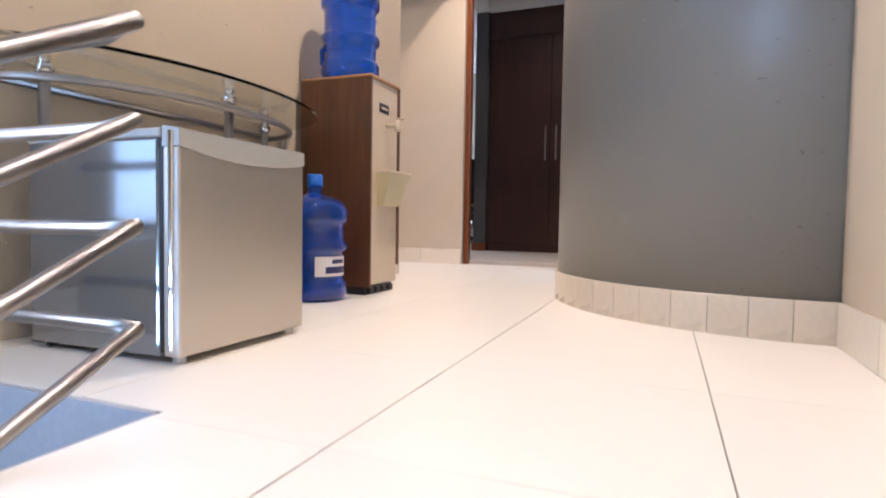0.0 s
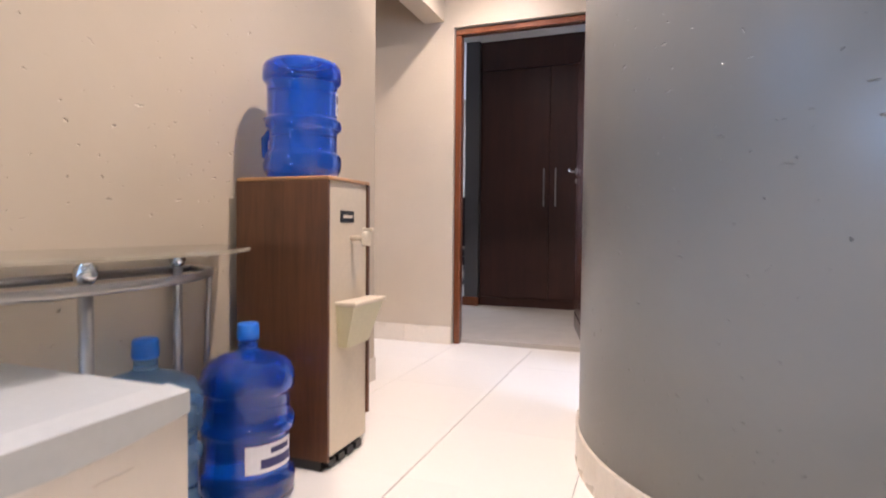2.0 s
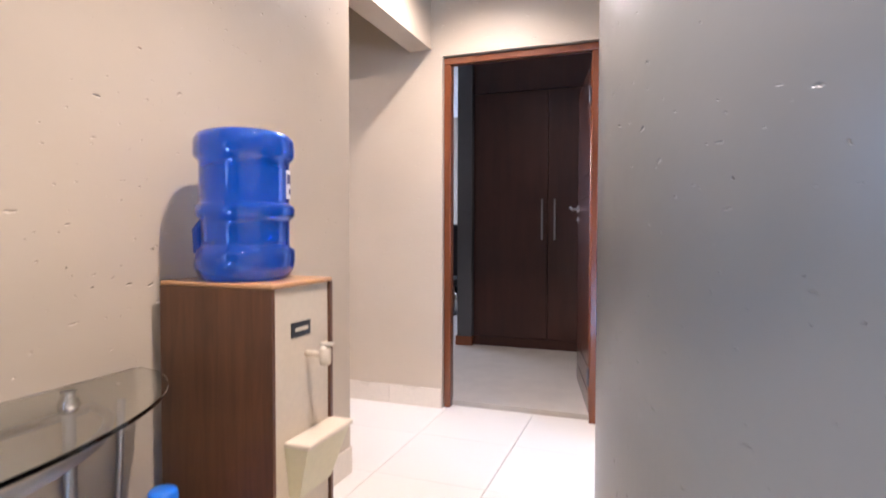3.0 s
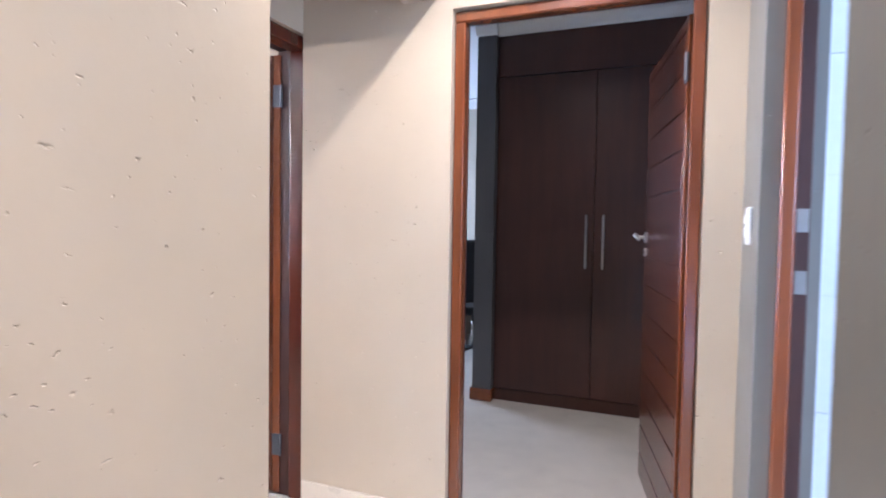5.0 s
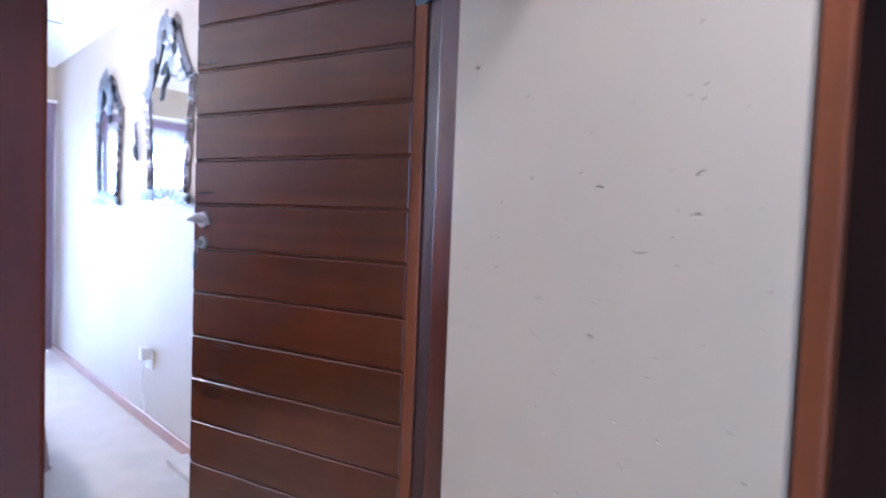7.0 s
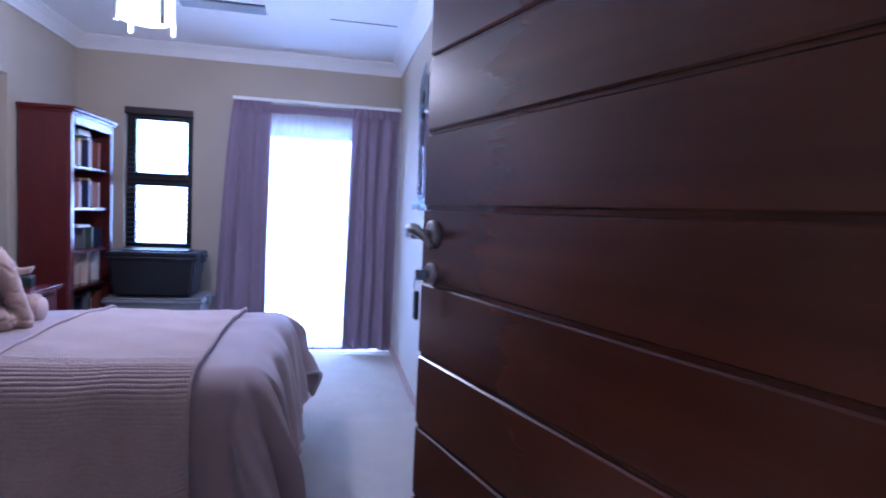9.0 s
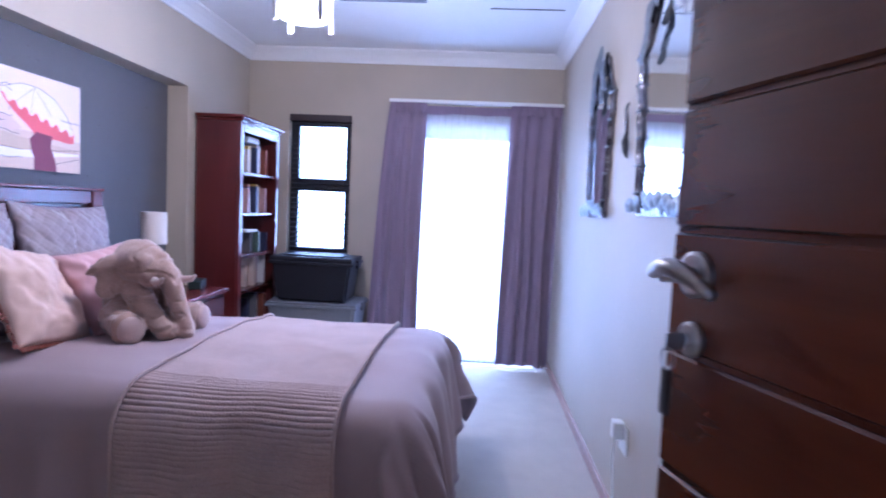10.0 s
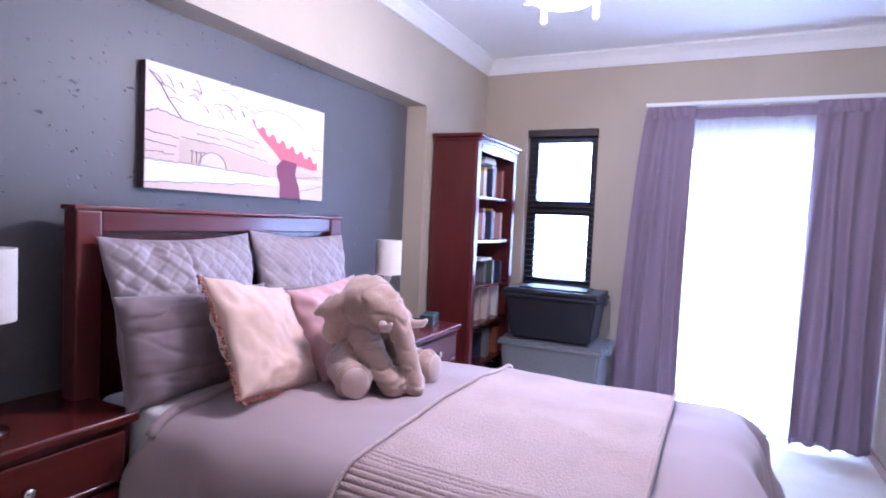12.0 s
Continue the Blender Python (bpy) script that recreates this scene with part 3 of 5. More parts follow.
# ---- glass console table ----
TX, TY, TZ = 0.0, 2.80, 0.715
tb = thing("console_table", pose(TX, TY, 0), "half-round glass console table on steel posts against the wall", "table")


def half_moon(a, b, n=40, x0=0.006):
    return [(max(x0, a * math.sin(math.pi * i / n)), -b * math.cos(math.pi * i / n)) for i in range(n + 1)]


def slab(outline, z0, z1):
    bm = bmesh.new()
    lo = [bm.verts.new((x, y, z0)) for x, y in outline]
    hi = [bm.verts.new((x, y, z1)) for x, y in outline]
    bm.faces.new(lo)
    bm.faces.new(list(reversed(hi)))
    for i in range(len(lo)):
        j = (i + 1) % len(lo)
        bm.faces.new((lo[i], lo[j], hi[j], hi[i]))
    return bm


part("glass_top", slab(half_moon(0.40, 0.67), TZ, TZ + 0.010), GLASS, tb, "clear glass top with a greenish edge")
bm = bmesh.new()
tube(bm, [(x, y, 0.655) for x, y in half_moon(0.315, 0.53, 40, 0.02)], 0.011, 10, True)
part("ring_rail", bm, SATIN_METAL, tb, "brushed steel ring under the glass", True)
for x, y in ((0.290, -0.015), (0.045, 0.455), (0.085, -0.44)):
    bm = bmesh.new()
    tube(bm, [(x, y, 0.0), (x, y, 0.665)], 0.0135, 12)
    p = part("post", bm, SATIN_METAL, tb, smooth=True)
    part("foot_flange", lathe(bmesh.new(), [(0, 0), (0.034, 0), (0.034, 0.006), (0.020, 0.014), (0, 0.014)], 20, Matrix.Translation((x, y, 0))), DARK, p, "dark round foot", True)
    bm = bmesh.new()
    lathe(bm, [(0, -0.024), (0.010, -0.022), (0.019, -0.014), (0.024, 0), (0.019, 0.014), (0.012, 0.021), (0.016, 0.024), (0.016, 0.030), (0, 0.030)], 18, Matrix.Translation((x, y, 0.685)))
    part("ball", bm, CHROME, p, smooth=True)
bm = bmesh.new()
tube(bm, [(0.03, 0.60, 0.655), (0.03, 0.56, 0.0)], 0.009, 10)
part("wall_leg", bm, SATIN_METAL, tb, smooth=True)

# ---- water dispenser and bottles ----
DX, DY = 0.385, 3.515
wd = thing("water_dispenser", pose(0.035, DY, 0), "woodgrain water dispenser cabinet with a cream front", "water dispenser")
W, D, H = 0.275, 0.352, 0.945
part("side_panel", block(0, D, 0, 0.012, 0.035, H - 0.012), WALNUT, wd)
part("side_panel", block(0, D + 0.002, W - 0.012, W, 0.12, H - 0.012), WALNUT, wd)
part("top_panel", block(0, D + 0.002, 0, W, H - 0.012, H, 0.003, 1), timber("woodgrain_top_laminate", (0.42, 0.22, 0.09), 0.4, GRAIN_X, 0.3, 24), wd, "lighter woodgrain top")
part("back_panel", block(0, 0.008, 0.012, W - 0.012, 0.035, H - 0.012), DARK, wd)
part("front_panel", block(D - 0.022, D - 0.006, 0.012, W - 0.012, 0.045, H - 0.012, 0.002, 1), IVORY, wd, "cream enamel front panel")
part("plinth", block(0.02, D - 0.03, 0.01, W - 0.01, 0.0, 0.036), DARK, wd)
for i in range(4):
    part("grille_slot", block(D - 0.03, D - 0.012, 0.03 + i * 0.058, 0.07 + i * 0.058, 0.006, 0.03), DARK, wd)
pl = part("name_plate", block(D - 0.006, D - 0.003, 0.085, 0.170, 0.800, 0.838), DARK, wd, "black name plate")
part("script_bar", block(D - 0.003, D - 0.002, 0.100, 0.158, 0.814, 0.824), IVORY, pl)
bm = bmesh.new()
tube(bm, [(D - 0.006, 0.155, 0.748), (D + 0.052, 0.155, 0.748)], 0.009, 12)
lathe(bm, [(0, 0), (0.014, 0), (0.016, 0.012), (0.016, 0.040), (0.010, 0.050), (0, 0.050)], 16, Matrix.Translation((D + 0.052, 0.155, 0.722)))
tp = part("tap", bm, IVORY, wd, "cream plastic tap", True)
part("tap_lever", block(D + 0.040, D + 0.078, 0.148, 0.162, 0.772, 0.782, 0.003, 2), IVORY, tp)
bm = bmesh.new()
x0, x1 = D - 0.006, D + 0.062
vt = [bm.verts.new(v) for v in ((x0, 0.056, 0.528), (x0, 0.265, 0.528), (x1, 0.265, 0.528), (x1, 0.056, 0.528), (x0, 0.075, 0.390), (x0, 0.225, 0.390), (x0 + 0.030, 0.225, 0.390), (x0 + 0.030, 0.075, 0.390))]
for q in ((4, 5, 6, 7), (0, 1, 5, 4), (1, 2, 6, 5), (2, 3, 7, 6), (3, 0, 4, 7), (0, 1, 2, 3)):
    bm.faces.new([vt[i] for i in q])
tr = part("drip_tray", bm, CREAM_PLASTIC, wd, "cream plastic drip tray")
part("tray_rim", block(x0, x1 + 0.008, 0.050, 0.273, 0.528, 0.542, 0.003, 1), IVORY, tr)

BOT = [(0, 0.0), (0.104, 0.0), (0.122, 0.008), (0.132, 0.026), (0.132, 0.064), (0.127, 0.073), (0.119, 0.080), (0.118, 0.090), (0.118, 0.186), (0.120, 0.192), (0.131, 0.199), (0.133, 0.206), (0.133, 0.222), (0.129, 0.230), (0.119, 0.237), (0.118, 0.246), (0.118, 0.300), (0.121, 0.308), (0.131, 0.316), (0.133, 0.326), (0.133, 0.350), (0.129, 0.368), (0.114, 0.392), (0.076, 0.411), (0.040, 0.421), (0.028, 0.430), (0.027, 0.465), (0.029, 0.468), (0.029, 0.476), (0, 0.476)]


def bottle(m, label, empty=False, inverted=False, turn=0):
    ob = thing("water_bottle", m, label, "water bottle", "water bottles")
    mat = BOTTLE_EMPTY if empty else BOTTLE
    bm = lathe(bmesh.new(), BOT[:-1] + [(0, 0.476)], 40)
    for v in bm.verts:
        a = math.atan2(v.co.y, v.co.x)
        d = abs(((a - radians(turn) + math.pi) % (2 * math.pi)) - math.pi)
        if d < 0.42 and 0.20 < v.co.z < 0.34:
            k = 1 - 0.15 * math.cos(d / 0.42 * math.pi / 2)
            v.co.x *= k
            v.co.y *= k
    part("shell", bm, mat, ob, "translucent blue ribbed plastic", True)
    bm = bmesh.new()
    c, s = math.cos(radians(turn)), math.sin(radians(turn))
    tube(bm, [(0.085 * c, 0.085 * s, 0.335), (0.122 * c, 0.122 * s, 0.318), (0.124 * c, 0.124 * s, 0.265), (0.088 * c, 0.088 * s, 0.215)], 0.013, 10)
    part("grip", bm, mat, ob, smooth=True)
    if not inverted:
        bm = lathe(bmesh.new(), [(0, 0.455), (0.030, 0.455), (0.032, 0.462), (0.031, 0.498), (0.027, 0.504), (0, 0.504)], 24)
        part("cap", bm, CAP, ob, "bright blue cap", True)

    def patch(name, a0, a1, z0, z1, r, material, parent):
        bm = bmesh.new()
        n = 10
        rows = [[bm.verts.new((r * math.cos(radians(a0 + (a1 - a0) * i / n)), r * math.sin(radians(a0 + (a1 - a0) * i / n)), z)) for i in range(n + 1)] for z in (z0, z1)]
        for i in range(n):
            bm.faces.new((rows[0][i], rows[0][i + 1], rows[1][i + 1], rows[1][i]))
        return part(name, bm, material, parent)

    la = turn + 165
    lb = patch("label", la - 38, la + 38, 0.100, 0.178, 0.1192, PAPER, ob)
    patch("print_band", la - 18, la + 36, 0.112, 0.138, 0.1197, NAVY, lb)
    patch("print_band", la - 4, la + 30, 0.150, 0.166, 0.1197, NAVY, lb)
    return ob


bottle(pose(0.238, 3.325, 0), "upright full blue water bottle on the floor", turn=178)
bottle(pose(0.165, 3.035, 0), "upright empty pale blue water bottle behind the fridge", empty=True, turn=60)
bottle(pose(0.205, 3.645, H + 0.396) @ Matrix.Rotation(math.pi, 4, "X"), "blue water bottle upside down on the dispenser", inverted=True, turn=146)

# ---- study beyond the doorway ----
WY = 7.35
wr = thing("wardrobe", pose(-0.27, WY, 0.03), "tall dark brown built-in wardrobe with two long steel handles", "wardrobe")
part("carcass", block(0, 1.50, 0.022, 0.60, 0, 2.56), ESPRESSO, wr)
part("plinth", block(0, 1.50, 0.012, 0.03, 0.0, 0.085), ESPRESSO, wr)
part("pelmet", block(0, 1.50, 0.0, 0.03, 2.29, 2.57), ESPRESSO, wr)
for x0, x1, hx in ((0.004, 0.676, 0.632), (0.682, 1.36, 0.742)):
    d = part("wardrobe_door", block(x0, x1, 0, 0.02, 0.09, 2.284, 0.002, 1), ESPRESSO, wr)
    bm = bmesh.new()
    box(bm, hx - 0.008, hx + 0.008, -0.034, -0.024, 0.97, 1.33, 0.003, 2)
    for z in (1.01, 1.29):
        box(bm, hx - 0.005, hx + 0.005, -0.026, 0.0, z - 0.006, z + 0.006)
    part("bar_handle", bm, SATIN_METAL, d, "long satin steel bar handle")
wall("wall_study_pier", SLATE, [(-0.41, -0.272, 7.30, 7.95, 0, 2.60)], "slate grey wall end beside the wardrobe")
structure("baseboard_pier", block(-0.425, -0.262, 7.285, 7.96, 0.03, 0.115, 0.004, 1), FRAME_Z, "reddish wooden skirting round the wall end", "skirting")
COVE = [(0.0, 0.0), (0.012, 0.0), (0.016, 0.015), (0.045, 0.055), (0.078, 0.080), (0.09, 0.086), (0.09, 0.10), (0.0, 0.10)]


def cornice(name, path, z, label):
    return structure(name, sweep(bmesh.new(), [(o, z + h) for o, h in COVE], path), WHITE, label, "cornice")


cornice("cornice_study", [(1.28, 7.35, 0, -1), (-0.27, 7.35, 0, -1)], 2.60, "white plaster cornice above the wardrobe")
cornice("cornice_pier", [(-0.262, 7.30, 0, -1), (-0.42, 7.30, 0, -1)], 2.60, "white plaster cornice on the wall end")
cornice("cornice_study_far", [(-0.3, 9.6, 0, -1), (-2.6, 9.6, 0, -1)], 2.60, "white plaster cornice at the far study wall")
dk = thing("desk", pose(-1.15, 9.1, 0.03), "dark wooden desk against the far study wall", "desk")
part("desktop", block(-0.6, 0.7, -0.3, 0.45, 0.72, 0.75, 0.004, 1), ESPRESSO, dk)
for x in (-0.57, 0.64):
    part("desk_side", block(x, x + 0.03, -0.28, 0.43, 0, 0.72), ESPRESSO, dk)
ch = thing("office_chair", pose(-0.72, 8.35, 0.03, 0, 0, 30), "black office chair beside the desk", "chair")
part("backrest", block(-0.22, 0.22, -0.05, 0.03, 0.55, 1.12, 0.025, 3), DARK, ch)
part("seat", block(-0.24, 0.24, 0.0, 0.46, 0.43, 0.51, 0.025, 3), DARK, ch)
bm = tube(bmesh.new(), [(0, 0.22, 0.08), (0, 0.22, 0.43)], 0.025, 12)
part("gas_post", bm, CHROME, ch, smooth=True)
for i in range(5):
    a = radians(72 * i)
    p = part("leg", tube(bmesh.new(), [(0, 0.22, 0.10), (0.28 * math.cos(a), 0.22 + 0.28 * math.sin(a), 0.06)], 0.016, 8), DARK, ch)
    part("castor", lathe(bmesh.new(), [(0, 0), (0.02, 0.005), (0.025, 0.025), (0.02, 0.05), (0, 0.055)], 10, Matrix.Translation((0.28 * math.cos(a), 0.22 + 0.28 * math.sin(a), 0))), DARK, p)

# ---- bedroom shell details ----
cornice("cornice_bedroom_west", [(BX, BS, 1, 0), (BX, BN, 1, 0)], 2.46, "white plaster cornice over the window wall")
cornice("cornice_bedroom_south", [(BX, BS, 0, 1), (-0.83, BS, 0, 1)], 2.46, "white plaster cornice over the headboard wall")
cornice("cornice_bedroom_north", [(BX, BN, 0, -1), (-0.83, BN, 0, -1)], 2.46, "white plaster cornice over the mirror wall")
structure("baseboard_north", block(BX, -0.86, BN - 0.014, BN, 0, 0.07, 0.003, 1), SKIRT_WOOD, "pale pinkish wooden skirting below the mirrors", "skirting")
structure("baseboard_west", block(BX, BX + 0.014, BS, 4.45, 0, 0.07, 0.003, 1), SKIRT_WOOD, "pale wooden skirting below the window", "skirting")
structure("ceiling_slot", block(-4.556, -4.544, 5.15, 5.61, BH - 0.003, BH + 0.01), DARK, "thin dark joint in the ceiling board", "joint")
structure("backdrop_west", block(-9.2, -9.1, -4, 13, -3, 8), OUTSIDE, "bright white overcast distance outside", "backdrop")
structure("ground", block(-60, -5.83, -50, 60, -2.9, -2.7), mottled("garden_ground", (0.10, 0.13, 0.06), 0.95, spread=0.3, fine=8), "green garden ground outside", "ground")

# window with blind
wn = tagged(thing("window_1", pose(BX - 0.12, 3.52, 0.82), "narrow two-pane window with a dark aluminium frame", "window"), kind="structure")
WW, WH = 0.53, 1.21
for nm, a in (("stile", (0, 0.05, 0, 0.07, 0, WH)), ("stile", (0, 0.05, WW - 0.06, WW, 0, WH)), ("rail", (0, 0.05, 0.07, WW - 0.06, 0, 0.10)), ("rail", (0, 0.05, 0.07, WW - 0.06, WH - 0.09, WH)), ("transom", (0, 0.055, 0.055, WW - 0.055, 0.575, 0.685))):
    part(nm, block(*a, bevel=0.004, seg=1), FRAME_DARK, wn)
for z0, z1 in ((0.10, 0.575), (0.685, WH - 0.09)):
    p = part("pane", block(0.02, 0.026, 0.055, WW - 0.055, z0, z1), PANE, wn)
    p.visible_shadow = False
bl = thing("window_blind", pose(BX - 0.045, 3.535, 0.83), "dark slatted venetian blind with open slats", "blind")
part("head_rail", block(-0.025, 0.05, -0.012, 0.512, 1.145, 1.20, 0.003, 1), mottled("brown_blind_wood", (0.035, 0.022, 0.022), 0.5), bl)
slat_me = None
for i in range(27):
    z = 0.045 + i * 0.0415
    if slat_me is None:
        s0 = part("slat", block(-0.024, 0.024, 0, 0.50, -0.0012, 0.0012), FRAME_DARK, bl)
        slat_me = s0.data
    else:
        s0 = new("slat", slat_me)
        s0.parent = bl
    s0.matrix_basis = pose(0, 0, z, 0, 7, 0)
part("bottom_rail", block(-0.024, 0.024, 0, 0.50, 0.0, 0.018, 0.003, 1), FRAME_DARK, bl)
for y in (0.09, 0.41):
    part("cord", tube(bmesh.new(), [(0.026, y, 0.01), (0.026, y, 1.15)], 0.0012, 5), FRAME_DARK, bl)

# glass door
gd = tagged(thing("door_4", pose(BX - 0.14, 4.45, 0), "sliding glass door with a dark frame", "glass door"), kind="structure")
for nm, a in (("stile", (0, 0.06, 0, 0.05, 0, 1.93)), ("stile", (0, 0.06, 1.15, 1.2, 0, 1.93)), ("rail", (0, 0.06, 0.05, 1.15, 1.88, 1.93)), ("track", (-0.02, 0.10, 0.05, 1.15, 0, 0.035))):
    part(nm, block(*a, bevel=0.004, seg=1), FRAME_DARK, gd)
p = part("pane", block(0.03, 0.036, 0.05, 1.15, 0.035, 1.88), PANE, gd)
p.visible_shadow = False
ct = thing("curtain_track", pose(BX, 4.375, 2.14), "white curtain track above the glass door", "curtain track")
part("track", block(0.05, 0.115, 0, 1.40, 0, 0.026, 0.004, 1), WHITE_PLASTIC, ct)
for y in (0.1, 0.7, 1.3):
    part("bracket", block(0.0, 0.06, y, y + 0.03, 0.004, 0.02), WHITE_PLASTIC, ct)


def drape(y_top, y_bot, z0, z1, folds, depth, seed, cols=110, rows=40):
    bm = bmesh.new()
    grid = []
    for j in range(rows + 1):
        v = j / rows
        row = []
        for i in range(cols + 1):
            u = i / cols
            a, b = y_top[0] + (y_top[1] - y_top[0]) * u, y_bot[0] + (y_bot[1] - y_bot[0]) * u
            e = v ** 0.7
            y = a + (b - a) * e
            w = noise.noise((u * 3.1 + seed, v * 1.5, seed))
            ph = 6.2832 * folds * (u + 0.10 * w)
            amp = depth * (0.45 + 0.75 * e)
            x = amp * (math.sin(ph) + 0.22 * math.sin(2.3 * ph + seed) * e) + 0.012 * w
            if v < 0.05:
                x *= 0.55
            row.append(bm.verts.new((x, y + 0.008 * math.cos(ph) * e, z1 + (z0 - z1) * v + (0.010 * noise.noise((u * 6, seed, 2)) if j == rows else 0))))
        grid.append(row)
    for a, b in zip(grid, grid[1:]):
        for i in range(cols):
            bm.faces.new((a[i], a[i + 1], b[i + 1], b[i]))
    return bm


def curtain(yt, yb, seed, folds, label):
    ob = thing("curtain", pose(BX + 0.095, 0, 0), label, "curtain", "bedroom curtains")
    p = part("cloth", drape(yt, yb, 0.035, 2.14, folds, 0.026, seed), CURTAIN, ob, smooth=True)
    sol = p.modifiers.new("thickness", "SOLIDIFY")
    sol.thickness = 0.003
    part("heading_tape", drape(yt, yt, 2.06, 2.138, folds * 2, 0.008, seed, 110, 3), CURTAIN, ob, smooth=True).location.x = 0.022
    return ob


curtain((4.385, 4.685), (4.235, 4.665), 1.7, 3, "mauve full-length curtain gathered beside the window")
curtain((5.36, 5.765), (5.325, 5.755), 5.2, 4, "mauve full-length curtain gathered in the corner")
sh = thing("sheer_curtain", pose(BX + 0.055, 0, 0), "thin white sheer curtain over the glass door", "curtain")
part("cloth", drape((4.62, 5.44), (4.60, 5.40), 0.04, 2.12, 16, 0.010, 9.1, 160, 12), SHEER, sh, smooth=True)
part("heading", drape((4.66, 5.38), (4.66, 5.38), 2.055, 2.122, 20, 0.004, 3.3, 120, 2), CURTAIN, sh, "gathered mauve heading band", True).location.x = 0.03

# ---- bed ----
BCX, HX, BY0, BL, BT = -3.135, 0.635, 3.30, 1.70, 0.715


def drape_bed(a, b, lift=0.0, hang=0.60):
    """A cloth point a across and b along the bed, laid over the mattress."""
    ea = max(0.0, abs(a) - (HX - 0.10))
    eb = max(0.0, b - (BL - 0.10))
    e = math.hypot(ea, eb)
    sa = 1 if a >= 0 else -1
    if e > 0:
        da, db = sa * ea / e, eb / e
    else:
        da, db = 0.0, 0.0
    e = min(e, hang + 0.12)
    r = 0.13
    q = min(e / r, math.pi / 2)
    out = r * math.sin(q)
    down = r * (1 - math.cos(q)) + max(0.0, e - r * math.pi / 2)
    along = b if ea > 0 and eb == 0 else a
    ang = math.atan2(eb, ea) if e > 0 else 0
    ph = along * 15 + ang * 6 + 1.7 * noise.noise((a * 1.3, b * 1.3, 4.0))
    fold = (0.030 * math.sin(ph) + 0.016 * math.sin(2.1 * ph + 1)) * min(1, down / 0.35)
    if ea > 0 and eb > 0:
        fold += 0.12 * math.sin(2 * ang) * min(1, down / 0.3) * (1.0 if a > 0 else 0.4)
    if eb > 0:
        fold *= 1.5
    out += fold + 0.10 * max(0, down - 0.1) * (1 if eb > 0 else 0.35) + lift
    ca = max(-(HX - 0.10), min(HX - 0.10, a))
    cb = min(b, BL - 0.10)
    z = BT - down + lift
    puff = 0.018 * noise.noise((a * 2.2, b * 1.7, 0.5)) + 0.007 * noise.noise((a * 6, b * 5, 1.5)) + 0.007 * (0.3 - abs(noise.noise((a * 4 + 2 * b, b * 3 - a, 7.5)))) - 0.030 * (a / HX) ** 2
    z += puff * max(0.0, 1 - down / 0.2)
    # the mattress stands higher by the head on the near side
    z += 0.050 * max(0.0, min(1.0, (-a - 0.05) / 0.45)) * max(0.0, 1 - b / 0.75) * max(0.0, 1 - down / 0.3)
    return Vector((BCX - ca - da * out, BY0 + cb + db * out, max(0.03, z)))


def head_edge(a):
    """The duvet is drawn back from the head on the near side."""
    k = max(0.0, min(1.0, (-a - 0.20) / 0.30, (a + 0.80) / 0.16))
    return 0.10 + 0.07 * k * k * (3 - 2 * k)


def foot_edge(a):
    """The foot hem rises towards the far corner."""
    k = max(0.0, min(1.0, a / (HX + 0.2)))
    return BL + 0.46 - 0.15 * k * k * (3 - 2 * k)


def cloth(a0, a1, b0, b1, na, nb, lift=0.0, ripple=0.0, edge=None, foot=None):
    bm = bmesh.new()
    g = []
    for i in range(na + 1):
        a = a0 + (a1 - a0) * i / na
        row = []
        for j in range(nb + 1):
            s0 = edge(a) if edge else b0
            b = s0 + ((foot(a) if foot else b1) - s0) * j / nb
            lf = lift
            if ripple:
                lf += ripple * (0.5 + 0.5 * math.sin(a * 6.2832 / 0.0185)) * (1.0 if a < -0.47 else 0.05)
            row.append(bm.verts.new(drape_bed(a, b, lf)))
        g.append(row)
    for p, q in zip(g, g[1:]):
        for j in range(nb):
            bm.faces.new((p[j], p[j + 1], q[j + 1], q[j]))
    return bm


bed = thing("bed", pose(0, 0, 0), "double bed with a cherry wood panelled headboard", "bed")
hb = part("headboard", block(-3.725, -2.455, 3.14, 3.165, 0.15, 1.295), CHERRY_X, bed)
for x0, x1 in ((-2.53, -2.452), (-3.728, -3.65)):
    part("headboard_post", block(x0, x1, 3.13, 3.195, 0.0, 1.30, 0.006, 2), CHERRY_Z, hb)
part("top_rail", block(-3.65, -2.53, 3.13, 3.19, 1.235, 1.30, 0.005, 2), CHERRY_X, hb)
part("crown", block(-3.735, -2.445, 3.125, 3.20, 1.30, 1.315, 0.004, 2), CHERRY_X, hb)
part("base", block(-3.72, -2.50, 3.20, 5.0, 0.10, 0.36, 0.01, 2), mottled("grey_bed_base_cloth", (0.12, 0.10, 0.11), 0.9), bed)
part("mattress", block(-3.70, -2.52, 3.20, 4.90, 0.36, 0.650, 0.04, 4), SHEET, bed, "white mattress")
for x in (-2.58, -3.64):
    for y in (3.3, 4.9):
        part("leg", lathe(bmesh.new(), [(0, 0), (0.025, 0), (0.032, 0.10), (0, 0.10)], 14, Matrix.Translation((x, y, 0))), DARK, bed)
ss = thing("bed_sheet", pose(0, 0, 0), "white fitted sheet showing at the head of the bed", "sheet")
part("cloth", block(-3.70, -2.515, 3.20, 3.47, 0.56, 0.738, 0.030, 4), SHEET, ss, smooth=True)
dv = thing("duvet", pose(0, 0, 0), "rumpled mauve cotton duvet hanging over the bed", "duvet")
p = part("cover", cloth(-HX - 0.52, HX + 0.40, 0.10, BL + 0.44, 150, 140, edge=head_edge, foot=foot_edge), DUVET, dv, smooth=True)
sol = p.modifiers.new("thickness", "SOLIDIFY")
